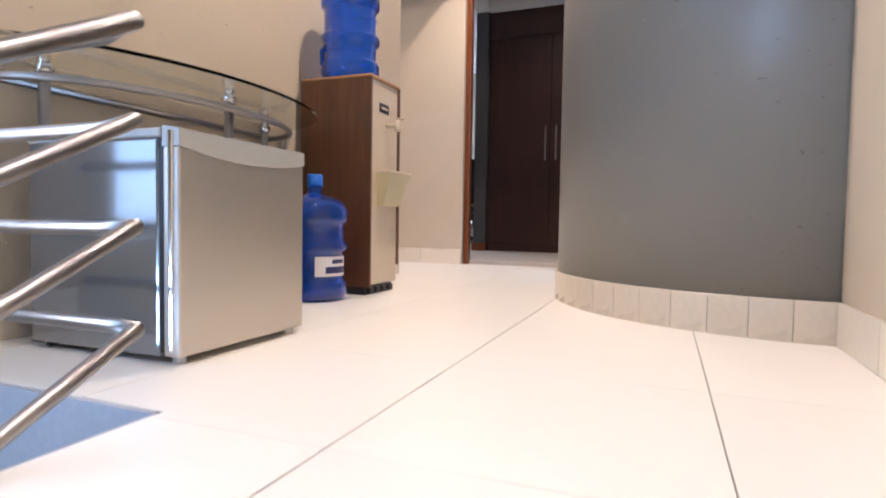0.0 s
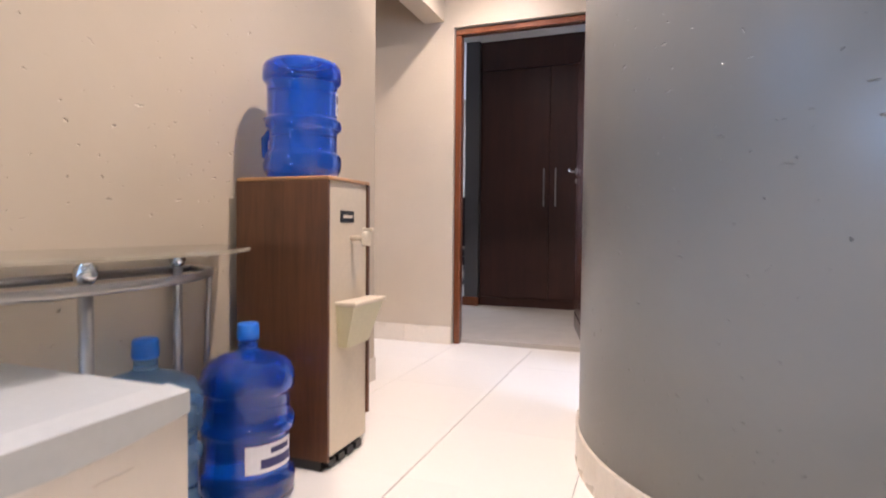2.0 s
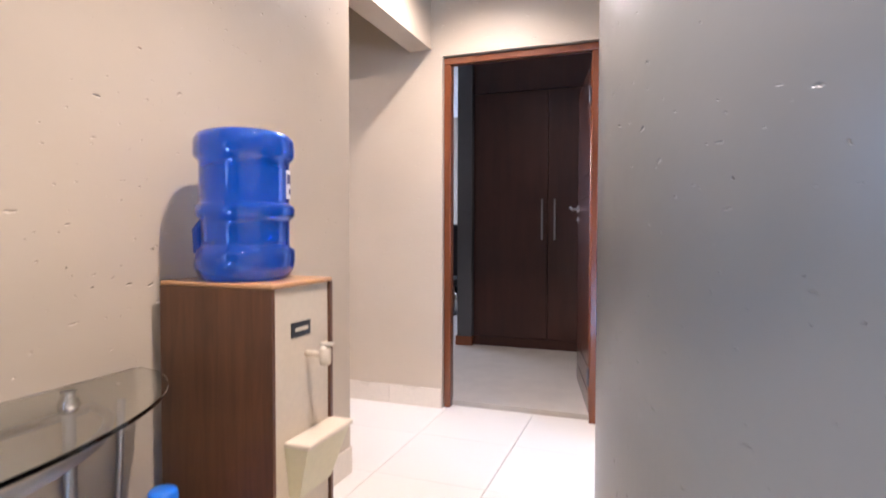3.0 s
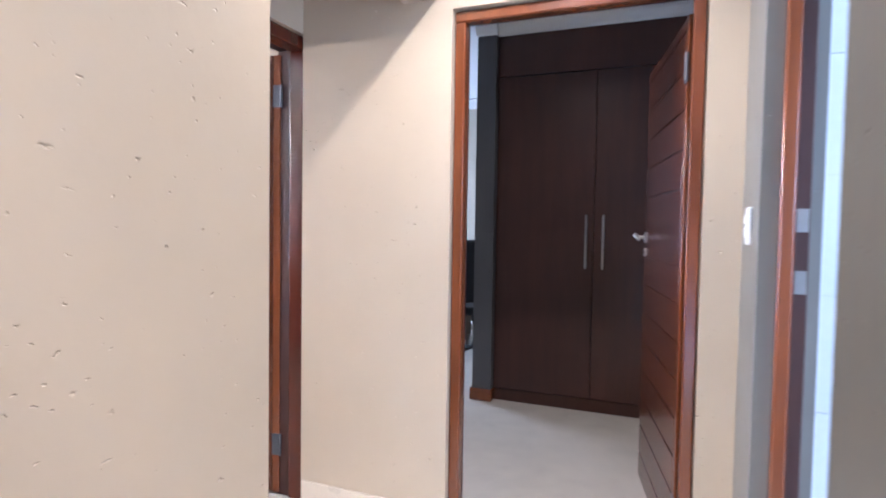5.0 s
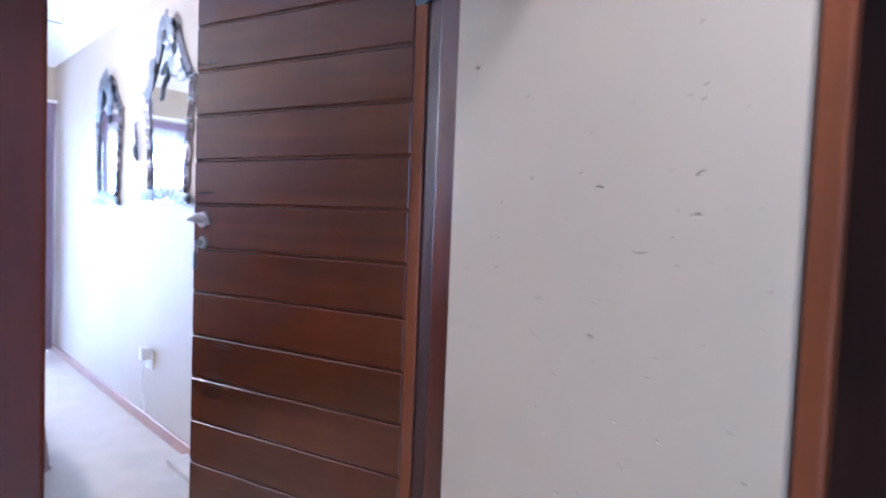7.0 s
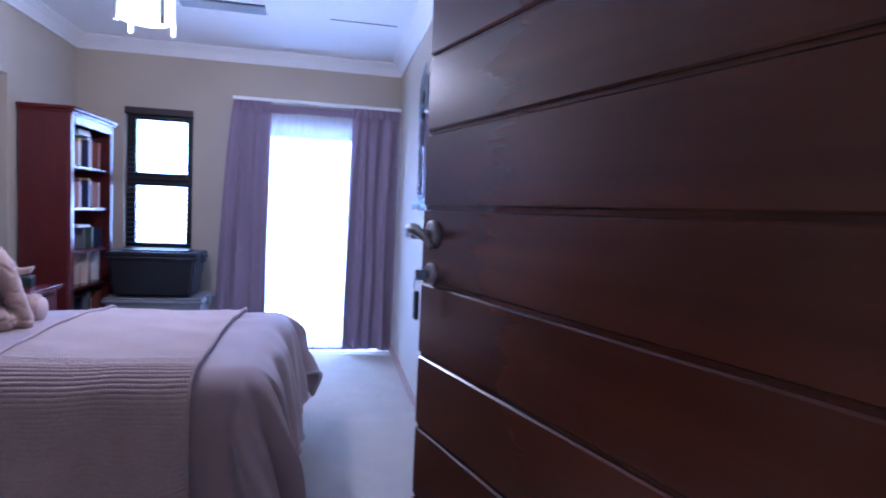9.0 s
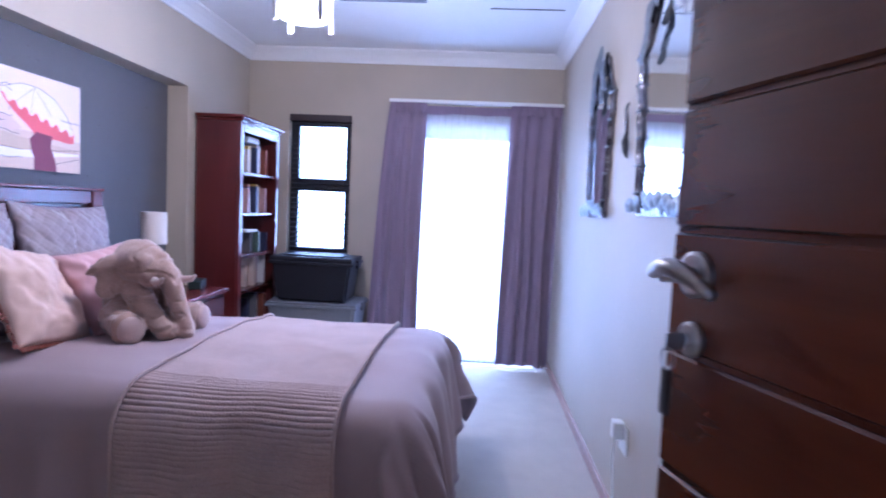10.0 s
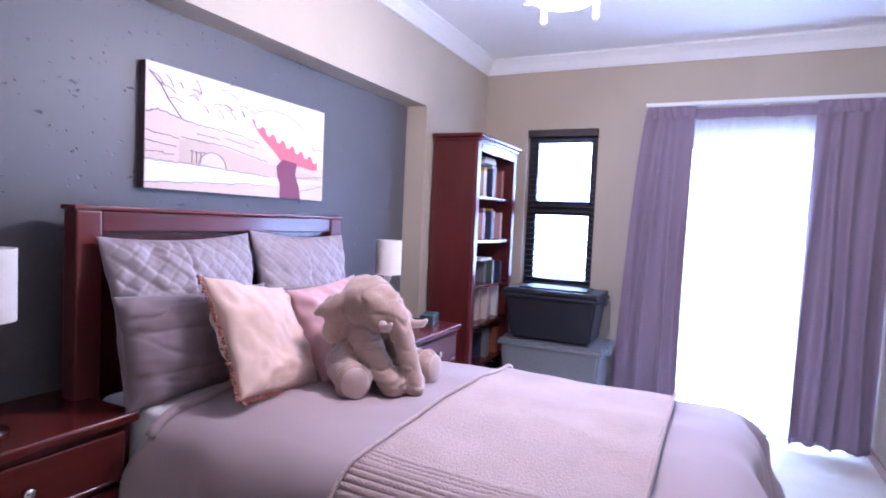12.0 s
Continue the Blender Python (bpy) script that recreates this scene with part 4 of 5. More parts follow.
sol.thickness, sol.offset = 0.018, -1
A0, A1 = -HX - 0.52, HX + 0.40
hem = [drape_bed(A0, 0.10 + (foot_edge(A0) - 0.10) * i / 60) for i in range(61)] + [drape_bed(A0 + (A1 - A0) * i / 80, foot_edge(A0 + (A1 - A0) * i / 80)) for i in range(1, 80)] + [drape_bed(A1, foot_edge(A1) + (0.10 - foot_edge(A1)) * i / 60) for i in range(61)]
part("hem", tube(bmesh.new(), hem, 0.009, 6), DUVET, dv, smooth=True)
fold = [drape_bed(-0.66 + 1.18 * i / 90, head_edge(-0.66 + 1.18 * i / 90) + 0.012, 0.004) for i in range(91)]
part("turned_edge", tube(bmesh.new(), fold, 0.016, 8), DUVET, dv, smooth=True)
tw = thing("throw_blanket", pose(0, 0, 0), "dusty pink ribbed knitted throw across the bed", "blanket")
p = part("knit", cloth(-HX - 0.44, HX - 0.02, 0.80, 1.46, 640, 60, 0.007, 0.004), KNIT, tw, smooth=True)
sol = p.modifiers.new("thickness", "SOLIDIFY")
sol.thickness, sol.offset = 0.006, 1
for b, nm in ((0.80, "edging"), (1.46, "edging")):
    pts = [drape_bed(-HX - 0.44 + (2 * HX + 0.42) * i / 160, b, 0.018 + (0.003 if i % 2 else 0)) for i in range(161)]
    part(nm, tube(bmesh.new(), pts, 0.0065, 6), KNIT, tw, smooth=True)


def pillow(name, w, h, t, m, material, label, category, quilt=0.0, seed=0.0, n=46, crease=0.004):
    """A stuffed cushion in the local xz plane, thick along y."""
    ob = thing(name, m, label, category, "pillows on the bed")
    bm = bmesh.new()
    sides = []
    for s in (-1, 1):
        g = []
        for i in range(n + 1):
            row = []
            for j in range(n + 1):
                u, v = 2 * i / n - 1, 2 * j / n - 1
                x = w / 2 * u * (1 - 0.075 * (1 - v * v) * abs(u))
                z = h / 2 * v * (1 - 0.075 * (1 - u * u) * abs(v)) + h / 2
                f = max(0.0, (1 - abs(u) ** 2.6)) ** 0.55 * max(0.0, (1 - abs(v) ** 2.6)) ** 0.55
                y = t / 2 * f
                rim = min(1, 4 * f)
                y += rim * (-crease * max(0.0, 0.16 - abs(noise.noise((u * 1.5 + 2.1 * v + seed, v * 1.8 - 1.2 * u, s + 21)))) / 0.16 + 0.016 * noise.noise((u * 2.2 + seed, v * 2.2, s)) + 0.008 * noise.noise((u * 5 + seed, v * 5, s + 3)) + 0.016 * (0.25 - abs(noise.noise((u * 2.4 + v + seed, v * 2.0 - u, s + 9)))))
                if quilt and s < 0:
                    p1 = abs(((x + z) / 0.062) % 1 - 0.5) * 2
                    p2 = abs(((x - z) / 0.062) % 1 - 0.5) * 2
                    y -= quilt * rim * (max(0, 1 - 4 * (1 - p1)) + max(0, 1 - 4 * (1 - p2)))
                    y -= 0.010 * rim * max(0, 1 - abs(u + 0.10) * 26)
                row.append(bm.verts.new((x, s * y, z)))
            g.append(row)
        for p, q in zip(g, g[1:]):
            for j in range(n):
                bm.faces.new((p[j], p[j + 1], q[j + 1], q[j]))
        sides.append(g)
    bmesh.ops.remove_doubles(bm, verts=bm.verts, dist=0.0006)
    body = part("cushion", bm, material, ob, smooth=True)
    return ob


# pillows face away from the headboard, towards +y
def lean(x, y, z, back, spin=0, roll=0):
    return pose(x, y, z, 0, 0, 180 + spin) @ Matrix.Rotation(radians(-back), 4, "X") @ Matrix.Rotation(radians(roll), 4, "Y")


pillow("quilted_pillow", 0.60, 0.53, 0.15, lean(-2.80, 3.35, 0.715, 14, 0, -1), QUILT, "grey quilted satin pillow leaning on the headboard", "pillow", 0.006, 1.0, 90)
pillow("quilted_pillow", 0.60, 0.54, 0.15, lean(-3.39, 3.33, 0.71, 13, 0, 2), QUILT, "grey quilted satin pillow at the far side", "pillow", 0.006, 4.0, 90)
pillow("mauve_pillow", 0.62, 0.335, 0.17, lean(-2.775, 3.395, 0.725, 12, 2, 1), PILLOW, "plain mauve cotton pillow below the quilted one", "pillow", 0, 7.0, 60, 0.008)
pillow("mauve_pillow", 0.64, 0.36, 0.17, lean(-3.43, 3.48, 0.69, 20, -3, 0), PILLOW, "plain mauve cotton pillow behind the pink cushion", "pillow", 0, 17.0)
c1 = pillow("cushion", 0.45, 0.41, 0.15, lean(-2.87, 3.62, 0.725, 30, 14, 12), PINK, "blush pink square cushion with a tasselled edge", "cushion", 0, 11.0)
c2 = pillow("cushion", 0.40, 0.38, 0.14, lean(-3.28, 3.63, 0.715, 28, -8, -6), ROSE, "rose pink square cushion behind the toy elephant", "cushion", 0, 13.0)
rnd = random.Random(5)
for c, w, h in ((c1, 0.45, 0.41),):
    bm = bmesh.new()
    for side in range(2):
        for i in range(40):
            k = -1 + 2 * (i + 0.5) / 40
            p = (-w / 2 * (1 - 0.07 * (1 - k * k)), 0, h / 2 + h / 2 * k) if side == 0 else (w / 2 * k, 0, 0.5 * h * 0.07 * (1 - k * k))
            d = Vector((-1, 0, 0)) if side == 0 else Vector((0, 0, -1))
            q = Vector(p)
            tube(bm, [q, q + d * 0.008 + Vector((0, rnd.uniform(-0.004, 0.004), rnd.uniform(-0.003, 0.003))), q + d * 0.015 + Vector((rnd.uniform(-0.004, 0.004), rnd.uniform(-0.006, 0.006), rnd.uniform(-0.004, 0.004)))], [0.0035, 0.0042, 0.0055], 5)
    part("tassel_fringe", bm, TASSEL, c, "rust brown tassel fringe")


# ---- toy elephant ----
def elephant():
    bm = bmesh.new()

    def ball(c, r, rot=(0, 0, 0)):
        m = pose(c[0], c[1], c[2], *rot) @ Matrix.Diagonal((r[0], r[1], r[2], 1))
        bmesh.ops.create_uvsphere(bm, u_segments=24, v_segments=16, radius=1, matrix=m)

    # it sits and looks along local -y, the head bowed
    ball((0, 0.050, 0.115), (0.112, 0.110, 0.118))
    ball((0, 0.005, 0.195), (0.085, 0.082, 0.085))
    hx = -0.042
    ball((hx, -0.040, 0.285), (0.103, 0.088, 0.080), (30, 0, 0))
    ball((hx, -0.028, 0.325), (0.080, 0.068, 0.046))
    ball((hx + 0.034, -0.108, 0.248), (0.066, 0.052, 0.058))
    for s in (-1, 1):
        # brow, cheek, and an ear whose upper edge is folded to a point over a hanging lobe
        ball((hx + 0.012 + s * 0.042, -0.100, 0.298), (0.042, 0.030, 0.026), (20, s * 20, 0))
        ball((hx + 0.040 + s * 0.050, -0.104, 0.232), (0.036, 0.036, 0.036))
        tube(bm, [(hx + s * 0.078, -0.030, 0.300), (hx + s * 0.112, -0.012, 0.284), (hx + s * 0.145, 0.004, 0.262), (hx + s * 0.176, 0.014, 0.244)], [0.022, 0.028, 0.026, 0.008], 14)
        ball((hx + s * 0.106, -0.012, 0.232), (0.044, 0.020, 0.070), (0, s * 14, s * 12))
        ball((hx + s * 0.108, -0.010, 0.200), (0.046, 0.022, 0.046), (0, s * 10, s * 12))
        # hind leg with its round sole
        tube(bm, [(s * 0.085, 0.03, 0.078), (s * 0.130, -0.050, 0.064), (s * 0.150, -0.112, 0.060)], [0.064, 0.056, 0.050], 16)
        ball((s * 0.153, -0.128, 0.060), (0.060, 0.040, 0.060), (0, 0, s * 18))
        # front leg, the foot flat on the cover
        tube(bm, [(s * 0.060, -0.02, 0.200), (s * 0.058, -0.090, 0.130), (s * 0.042, -0.165, 0.055)], [0.050, 0.045, 0.040], 16)
        ball((s * 0.038, -0.184, 0.042), (0.046, 0.050, 0.041))
    pts = [(-0.006, -0.105, 0.268), (0.000, -0.146, 0.232), (0.006, -0.172, 0.180), (0.012, -0.194, 0.120), (0.018, -0.216, 0.062), (0.020, -0.228, 0.032)]
    tube(bm, pts, [0.050, 0.045, 0.038, 0.034, 0.031, 0.027], 16)
    ball(pts[-1], (0.032, 0.029, 0.030))
    me = bpy.data.meshes.new("toy_form")
    bm.to_mesh(me)
    bm.free()
    tmp = new("toy_form", me)
    rm = tmp.modifiers.new("fuse", "REMESH")
    rm.mode, rm.voxel_size = "VOXEL", 0.0062
    sm = tmp.modifiers.new("soften", "SMOOTH")
    sm.factor, sm.iterations = 0.5, 4
    done = bpy.data.meshes.new_from_object(tmp.evaluated_get(bpy.context.evaluated_depsgraph_get()))
    bpy.data.objects.remove(tmp)
    bm = bmesh.new()
    bm.from_mesh(done)
    for v in bm.verts:
        k = v.co * 55
        wrinkle = max(0.0, 0.10 - abs(noise.noise(Vector((v.co.x * 9, v.co.y * 9, v.co.z * 20))))) / 0.10
        v.co += v.normal * (0.0008 * noise.noise(k) - 0.0075 * wrinkle + 0.006 * noise.noise(v.co * 16))
    n0 = len(bm.faces)
    bm.faces.ensure_lookup_table()
    for s in (-1, 1):
        tube(bm, [(s * 0.046, -0.122, 0.232), (s * 0.062, -0.156, 0.220), (s * 0.070, -0.190, 0.226), (s * 0.072, -0.208, 0.240)], [0.014, 0.014, 0.012, 0.006], 12)
        bmesh.ops.create_uvsphere(bm, u_segments=16, v_segments=10, radius=1, matrix=Matrix.Translation((s * 0.161, -0.154, 0.060)) @ Matrix.Rotation(radians(s * 18), 4, "Z") @ Matrix.Diagonal((0.046, 0.016, 0.047, 1)))
    bm.faces.ensure_lookup_table()
    for i, f in enumerate(bm.faces):
        f.smooth = True
        if i >= n0:
            f.material_index = 1
    ob = part("toy_elephant", bm, PLUSH)
    ob.data.materials.append(PLUSH_PALE)
    return ob


el = elephant()
el.matrix_basis = pose(-3.185, 3.745, 0.708, 0, 0, 158) @ Matrix.Diagonal((1.06, 1.06, 1.09, 1))
tagged(el, "beige plush toy elephant sitting on the bed", "soft toy")

# ---- nightstands, lamps ----
def nightstand(x0, x1, y0, y1, label):
    ob = thing("nightstand", pose(x0, y0, 0), label, "nightstand", "nightstands")
    w, d, h = x1 - x0, y1 - y0, 0.735
    part("top", block(-0.012, w + 0.012, 0, d + 0.015, h - 0.028, h, 0.008, 3), CHERRY_X, ob)
    part("body", block(0.0, w, 0.004, d - 0.018, 0.06, h - 0.028), CHERRY_Z, ob)
    part("plinth", block(0.01, w - 0.01, 0.01, d - 0.03, 0, 0.06), CHERRY_X, ob)
    for z0, z1 in ((0.545, 0.685), (0.33, 0.53), (0.08, 0.315)):
        p = part("drawer", block(0.025, w - 0.025, d - 0.018, d, z0, z1, 0.005, 2), CHERRY_X, ob)
        part("bead", block(0.03, w - 0.03, d, d + 0.006, z0 + 0.004, z0 + 0.012, 0.002, 1), CHERRY_X, p)
        bm = lathe(bmesh.new(), [(0, 0), (0.008, 0), (0.006, 0.012), (0.015, 0.020), (0.013, 0.028), (0, 0.031)], 16, Matrix.Translation((w / 2, d, (z0 + z1) / 2)) @ Matrix.Rotation(radians(-90), 4, "X"))
        part("knob", bm, CHROME, p, "round chrome knob", True)
    return ob


nightstand(-2.495, -1.93, 3.04, 3.40, "dark cherry nightstand with chrome knobs beside the bed")
nightstand(-4.36, -3.82, 3.04, 3.575, "cherry nightstand between bed and bookcase")


def table_lamp(x, y, z, label):
    ob = thing("table_lamp", pose(x, y, z), label, "table lamp", "bedside lamps")
    part("foot", lathe(bmesh.new(), [(0, 0), (0.055, 0), (0.055, 0.010), (0.02, 0.018), (0.010, 0.03), (0.009, 0.24), (0, 0.24)], 24), CHROME, ob, "slim metal stand", True)
    part("shade", lathe(bmesh.new(), [(0.066, 0.285), (0.068, 0.285), (0.068, 0.465), (0.066, 0.465), (0.066, 0.285)], 40), SHADE, ob, "cream drum shade")
    part("bulb", lathe(bmesh.new(), [(0, 0.24), (0.012, 0.25), (0.025, 0.30), (0.018, 0.34), (0, 0.35)], 14), WHITE_PLASTIC, ob, smooth=True)
    return ob


table_lamp(-4.00, 3.31, 0.735, "small bedside lamp with a cream drum shade by the bookcase")
table_lamp(-2.185, 3.27, 0.735, "small bedside lamp with a cream drum shade, unlit")
ck = thing("alarm_clock", pose(-4.27, 3.43, 0.735, 0, 0, 15), "dark green box-shaped alarm clock on the nightstand", "clock")
part("case", block(-0.075, 0.075, -0.04, 0.04, 0, 0.055, 0.006, 2), mottled("dark_green_plastic", (0.02, 0.035, 0.03), 0.4), ck)
part("face", block(-0.06, 0.06, 0.04, 0.0415, 0.012, 0.045), DARK, ck)

# ---- bookcase ----
bc = thing("bookcase", pose(-5.45, 3.185, 0), "tall narrow cherry bookcase half full of books", "bookcase")
BW, BD, BHH = 0.745, 0.295, 1.825
part("side", block(0, 0.03, 0, BD, 0, BHH, 0.003, 1), CHERRY_Z, bc)
part("side", block(BW - 0.03, BW, 0, BD, 0, BHH, 0.003, 1), CHERRY_Z, bc)
for x0 in (0, BW - 0.055):
    part("face_stile", block(x0, x0 + 0.055, BD, BD + 0.018, 0, BHH, 0.004, 2), CHERRY_Z, bc)
part("back", block(0.03, BW - 0.03, 0, 0.008, 0.05, BHH), CHERRY_Z, bc)
part("crown", block(-0.012, BW + 0.012, 0, BD + 0.03, BHH, BHH + 0.022, 0.006, 3), CHERRY_X, bc)
part("crown", block(-0.028, BW + 0.028, 0, BD + 0.046, BHH + 0.022, BHH + 0.045, 0.008, 3), CHERRY_X, bc)
part("face_rail", block(0.055, BW - 0.055, BD, BD + 0.018, BHH - 0.06, BHH), CHERRY_X, bc)
LEVELS = (0.10, 0.36, 0.64, 0.895, 1.20, 1.49)
for z in LEVELS:
    part("shelf", block(0.03, BW - 0.03, 0.008, BD - 0.005, z - 0.022, z, 0.002, 1), CHERRY_X, bc)
COVERS = {n: mottled("book_cover_" + n, c, 0.55, spread=0.12, relief=0.1) for n, c in (("cream", (0.50, 0.40, 0.32)), ("rust", (0.20, 0.06, 0.03)), ("ochre", (0.45, 0.26, 0.04)), ("navy", (0.02, 0.025, 0.06)), ("grey", (0.14, 0.135, 0.14)), ("rose", (0.42, 0.25, 0.23)), ("white", (0.62, 0.60, 0.57)), ("green", (0.05, 0.08, 0.05)))}
PAGES = mottled("book_pages", (0.66, 0.60, 0.50), 0.9, spread=0.1)


def book(x, y1, z, t, h, d, color, flat_lying=False):
    """An upright book with its spine towards +y, or one that lies on its side."""
    m = pose(x, y1 - d, z) if not flat_lying else pose(x + h, y1 - d, z) @ Matrix.Rotation(radians(-90), 4, "Y")
    label = color + " book lying on its side on the shelf" if flat_lying else "upright " + color + " book on the bookcase shelf"
    ob = thing("book", m, label, "book", "books on the bookcase")
    bm = bmesh.new()
    box(bm, 0, 0.002, 0, d, 0, h)
    box(bm, t - 0.002, t, 0, d, 0, h)
    box(bm, 0.002, t - 0.002, d - 0.003, d, 0, h)
    part("cover", bm, COVERS[color], ob)
    part("pages", block(0.002, t - 0.002, 0.004, d - 0.003, 0.003, h - 0.004), PAGES, ob)


# each shelf from its far end: thickness, height, colour; the near end stands half empty
SHELVES = {
    5: ((0.040, 0.20, "rust"), (0.045, 0.215, "cream"), (0.075, 0.225, "cream"), (0.030, 0.19, "green"), (0.028, 0.20, "navy"), (0.040, 0.18, "rose"), (0.035, 0.19, "grey"), (0.045, 0.20, "ochre"), (0.040, 0.17, "cream"), (0.030, 0.20, "navy")),
    4: ((0.035, 0.19, "rose"), (0.050, 0.20, "cream"), (0.060, 0.17, "grey"), (0.035, 0.215, "ochre"), (0.030, 0.20, "navy"), (0.045, 0.16, "white"), (0.040, 0.21, "rust"), (0.035, 0.19, "navy"), (0.030, 0.18, "rose"), (0.045, 0.20, "cream")),
    3: ((0.045, 0.145, "navy"), (0.035, 0.15, "navy"), (0.040, 0.15, "rust"), (0.035, 0.155, "navy"), (0.030, 0.15, "green"), (0.045, 0.145, "grey")),
    2: ((0.030, 0.225, "white"), (0.060, 0.22, "white"), (0.045, 0.21, "rose"), (0.050, 0.20, "rose"), (0.035, 0.22, "cream"), (0.040, 0.19, "rust"), (0.050, 0.21, "cream")),
    1: ((0.050, 0.19, "rust"), (0.060, 0.20, "rust"), (0.045, 0.20, "white"), (0.035, 0.21, "navy"), (0.030, 0.20, "grey"), (0.045, 0.18, "navy")),
    0: ((0.050, 0.19, "navy"), (0.045, 0.20, "grey"), (0.050, 0.18, "rust")),
}
for li, row in SHELVES.items():
    x = 0.10 if li in (5, 4, 2) else 0.06
    for i, (t, h, c) in enumerate(row):
        if x + t > BW - 0.035:
            break
        book(-5.45 + x, 3.185 + 0.255 - 0.014 * (i * 7 % 4), LEVELS[li], t, h, 0.17 + 0.012 * (i * 5 % 4), c)
        x += t + 0.002
book(-5.20, 3.43, LEVELS[5] + 0.228, 0.022, 0.21, 0.17, "white", True)
book(-5.21, 3.42, LEVELS[5] + 0.251, 0.020, 0.19, 0.16, "cream", True)
book(-5.20, 3.43, LEVELS[3] + 0.157, 0.018, 0.20, 0.19, "white", True)

# ---- storage bins ----
def bin_box(name, x0, x1, y0, y1, z0, z1, lid, material, lid_material, label):
    ob = thing(name, pose((x0 + x1) / 2, (y0 + y1) / 2, z0), label, "storage box")
    w, d, h = (x1 - x0) / 2, (y1 - y0) / 2, z1 - z0
    bm = bmesh.new()
    r = bmesh.ops.create_cube(bm, size=1)
    for v in r["verts"]:
        k = 0.88 if v.co.z < 0 else 1.0
        v.co = Vector((v.co.x * 2 * w * k, v.co.y * 2 * d * k, (v.co.z + 0.5) * h))
    bmesh.ops.bevel(bm, geom=list(bm.edges), offset=0.018, segments=3, affect="EDGES")
    body = part("tub", bm, material, ob)
    part("rim", block(-w - 0.018, w + 0.018, -d - 0.018, d + 0.018, h - 0.018, h + 0.004, 0.006, 2), material, ob)
    l = part("lid", block(-w - 0.010, w + 0.010, -d - 0.010, d + 0.010, h + 0.004, h + lid, 0.010, 3), lid_material, ob)
    part("lid_panel", block(-w * 0.7, w * 0.7, -d * 0.75, d * 0.75, h + lid, h + lid + 0.010, 0.005, 2), lid_material, l)
    for s in (-1, 1):
        part("clip", block(-0.05, 0.05, s * (d + 0.010), s * (d + 0.032), h - 0.045, h + 0.018, 0.006, 2), material, ob)
    return ob


bin_box("storage_tub", -5.53, -5.08, 3.57, 4.24, 0.0, 0.515, 0.020, BIN_GREY, BIN_GREY, "large grey plastic storage tub on the carpet")
bin_box("storage_crate", -5.45, -5.08, 3.59, 4.20, 0.545, 0.845, 0.040, BIN_BLACK, BIN_BLACK, "black plastic storage box stacked on the grey tub")

# ---- canvas picture ----
PX0, PX1, PZ0, PZ1 = -2.76, -3.74, 1.385, 1.825
cv = thing("canvas_picture", pose(PX0, 3.03, PZ0) @ Matrix.Rotation(math.pi, 4, "Z") @ Matrix.Translation((0, 0, 0)), "wide pale pink canvas with a riverside umbrella scene", "picture")
PW, PH = PX0 - PX1, PZ1 - PZ0
part("stretcher", block(0, PW, -0.028, 0, 0, PH), mottled("dark_canvas_side", (0.10, 0.07, 0.08), 0.8), cv)
part("canvas", block(0.0, PW, -0.031, -0.028, 0.0, PH), CANVAS, cv)


def flat(name, pts, material, level, label=""):
    bm = bmesh.new()
    bm.faces.new([bm.verts.new((x * PW, -0.0315 - 0.0004 * level, z * PH)) for x, z in pts])
    return part(name, bm, material, cv, label)


def paint(name, c):
    return mottled(name, c, 0.8, spread=0.06, fine=120)


flat("painted_bank", [(0, 0.42), (0.2, 0.44), (0.45, 0.42), (1, 0.36), (1, 0.0), (0, 0.0)], paint("paint_sand", (0.66, 0.52, 0.44)), 1)
flat("painted_scenery", [(0, 0.36), (0, 0.60), (0.04, 0.64), (0.16, 0.60), (0.22, 0.57), (0.55, 0.52), (0.62, 0.42), (0.5, 0.34)], paint("paint_houses", (0.70, 0.54, 0.50)), 2)
flat("painted_bridge", [(0.14, 0.22), (0.14, 0.42), (0.24, 0.45), (0.60, 0.33), (0.98, 0.26), (0.98, 0.20), (0.60, 0.20)], paint("paint_bridge", (0.58, 0.45, 0.36)), 3)
arch = [(0.30 + 0.065 * math.cos(math.pi * i / 12), 0.22 + 0.13 * math.sin(math.pi * i / 12)) for i in range(13)]
flat("painted_arch", arch, paint("paint_arch", (0.62, 0.55, 0.56)), 4)
flat("painted_river", [(0, 0.23), (0.3, 0.22), (0.6, 0.20), (0.98, 0.22), (1, 0.20), (0.62, 0.12), (0.3, 0.08), (0, 0.05)], paint("paint_water", (0.80, 0.76, 0.80)), 4)


def stroke(pts, w=0.0022):
    part("ink_stroke", tube(bmesh.new(), [(x * PW, -0.0332, z * PH) for x, z in pts], w * 0.7, 5), INK, cv)


rnd = random.Random(8)


def wobble(x0, z0, x1, z1, n=14, a=0.008):
    return [(x0 + (x1 - x0) * i / n, z0 + (z1 - z0) * i / n + rnd.uniform(-a, a)) for i in range(n + 1)]


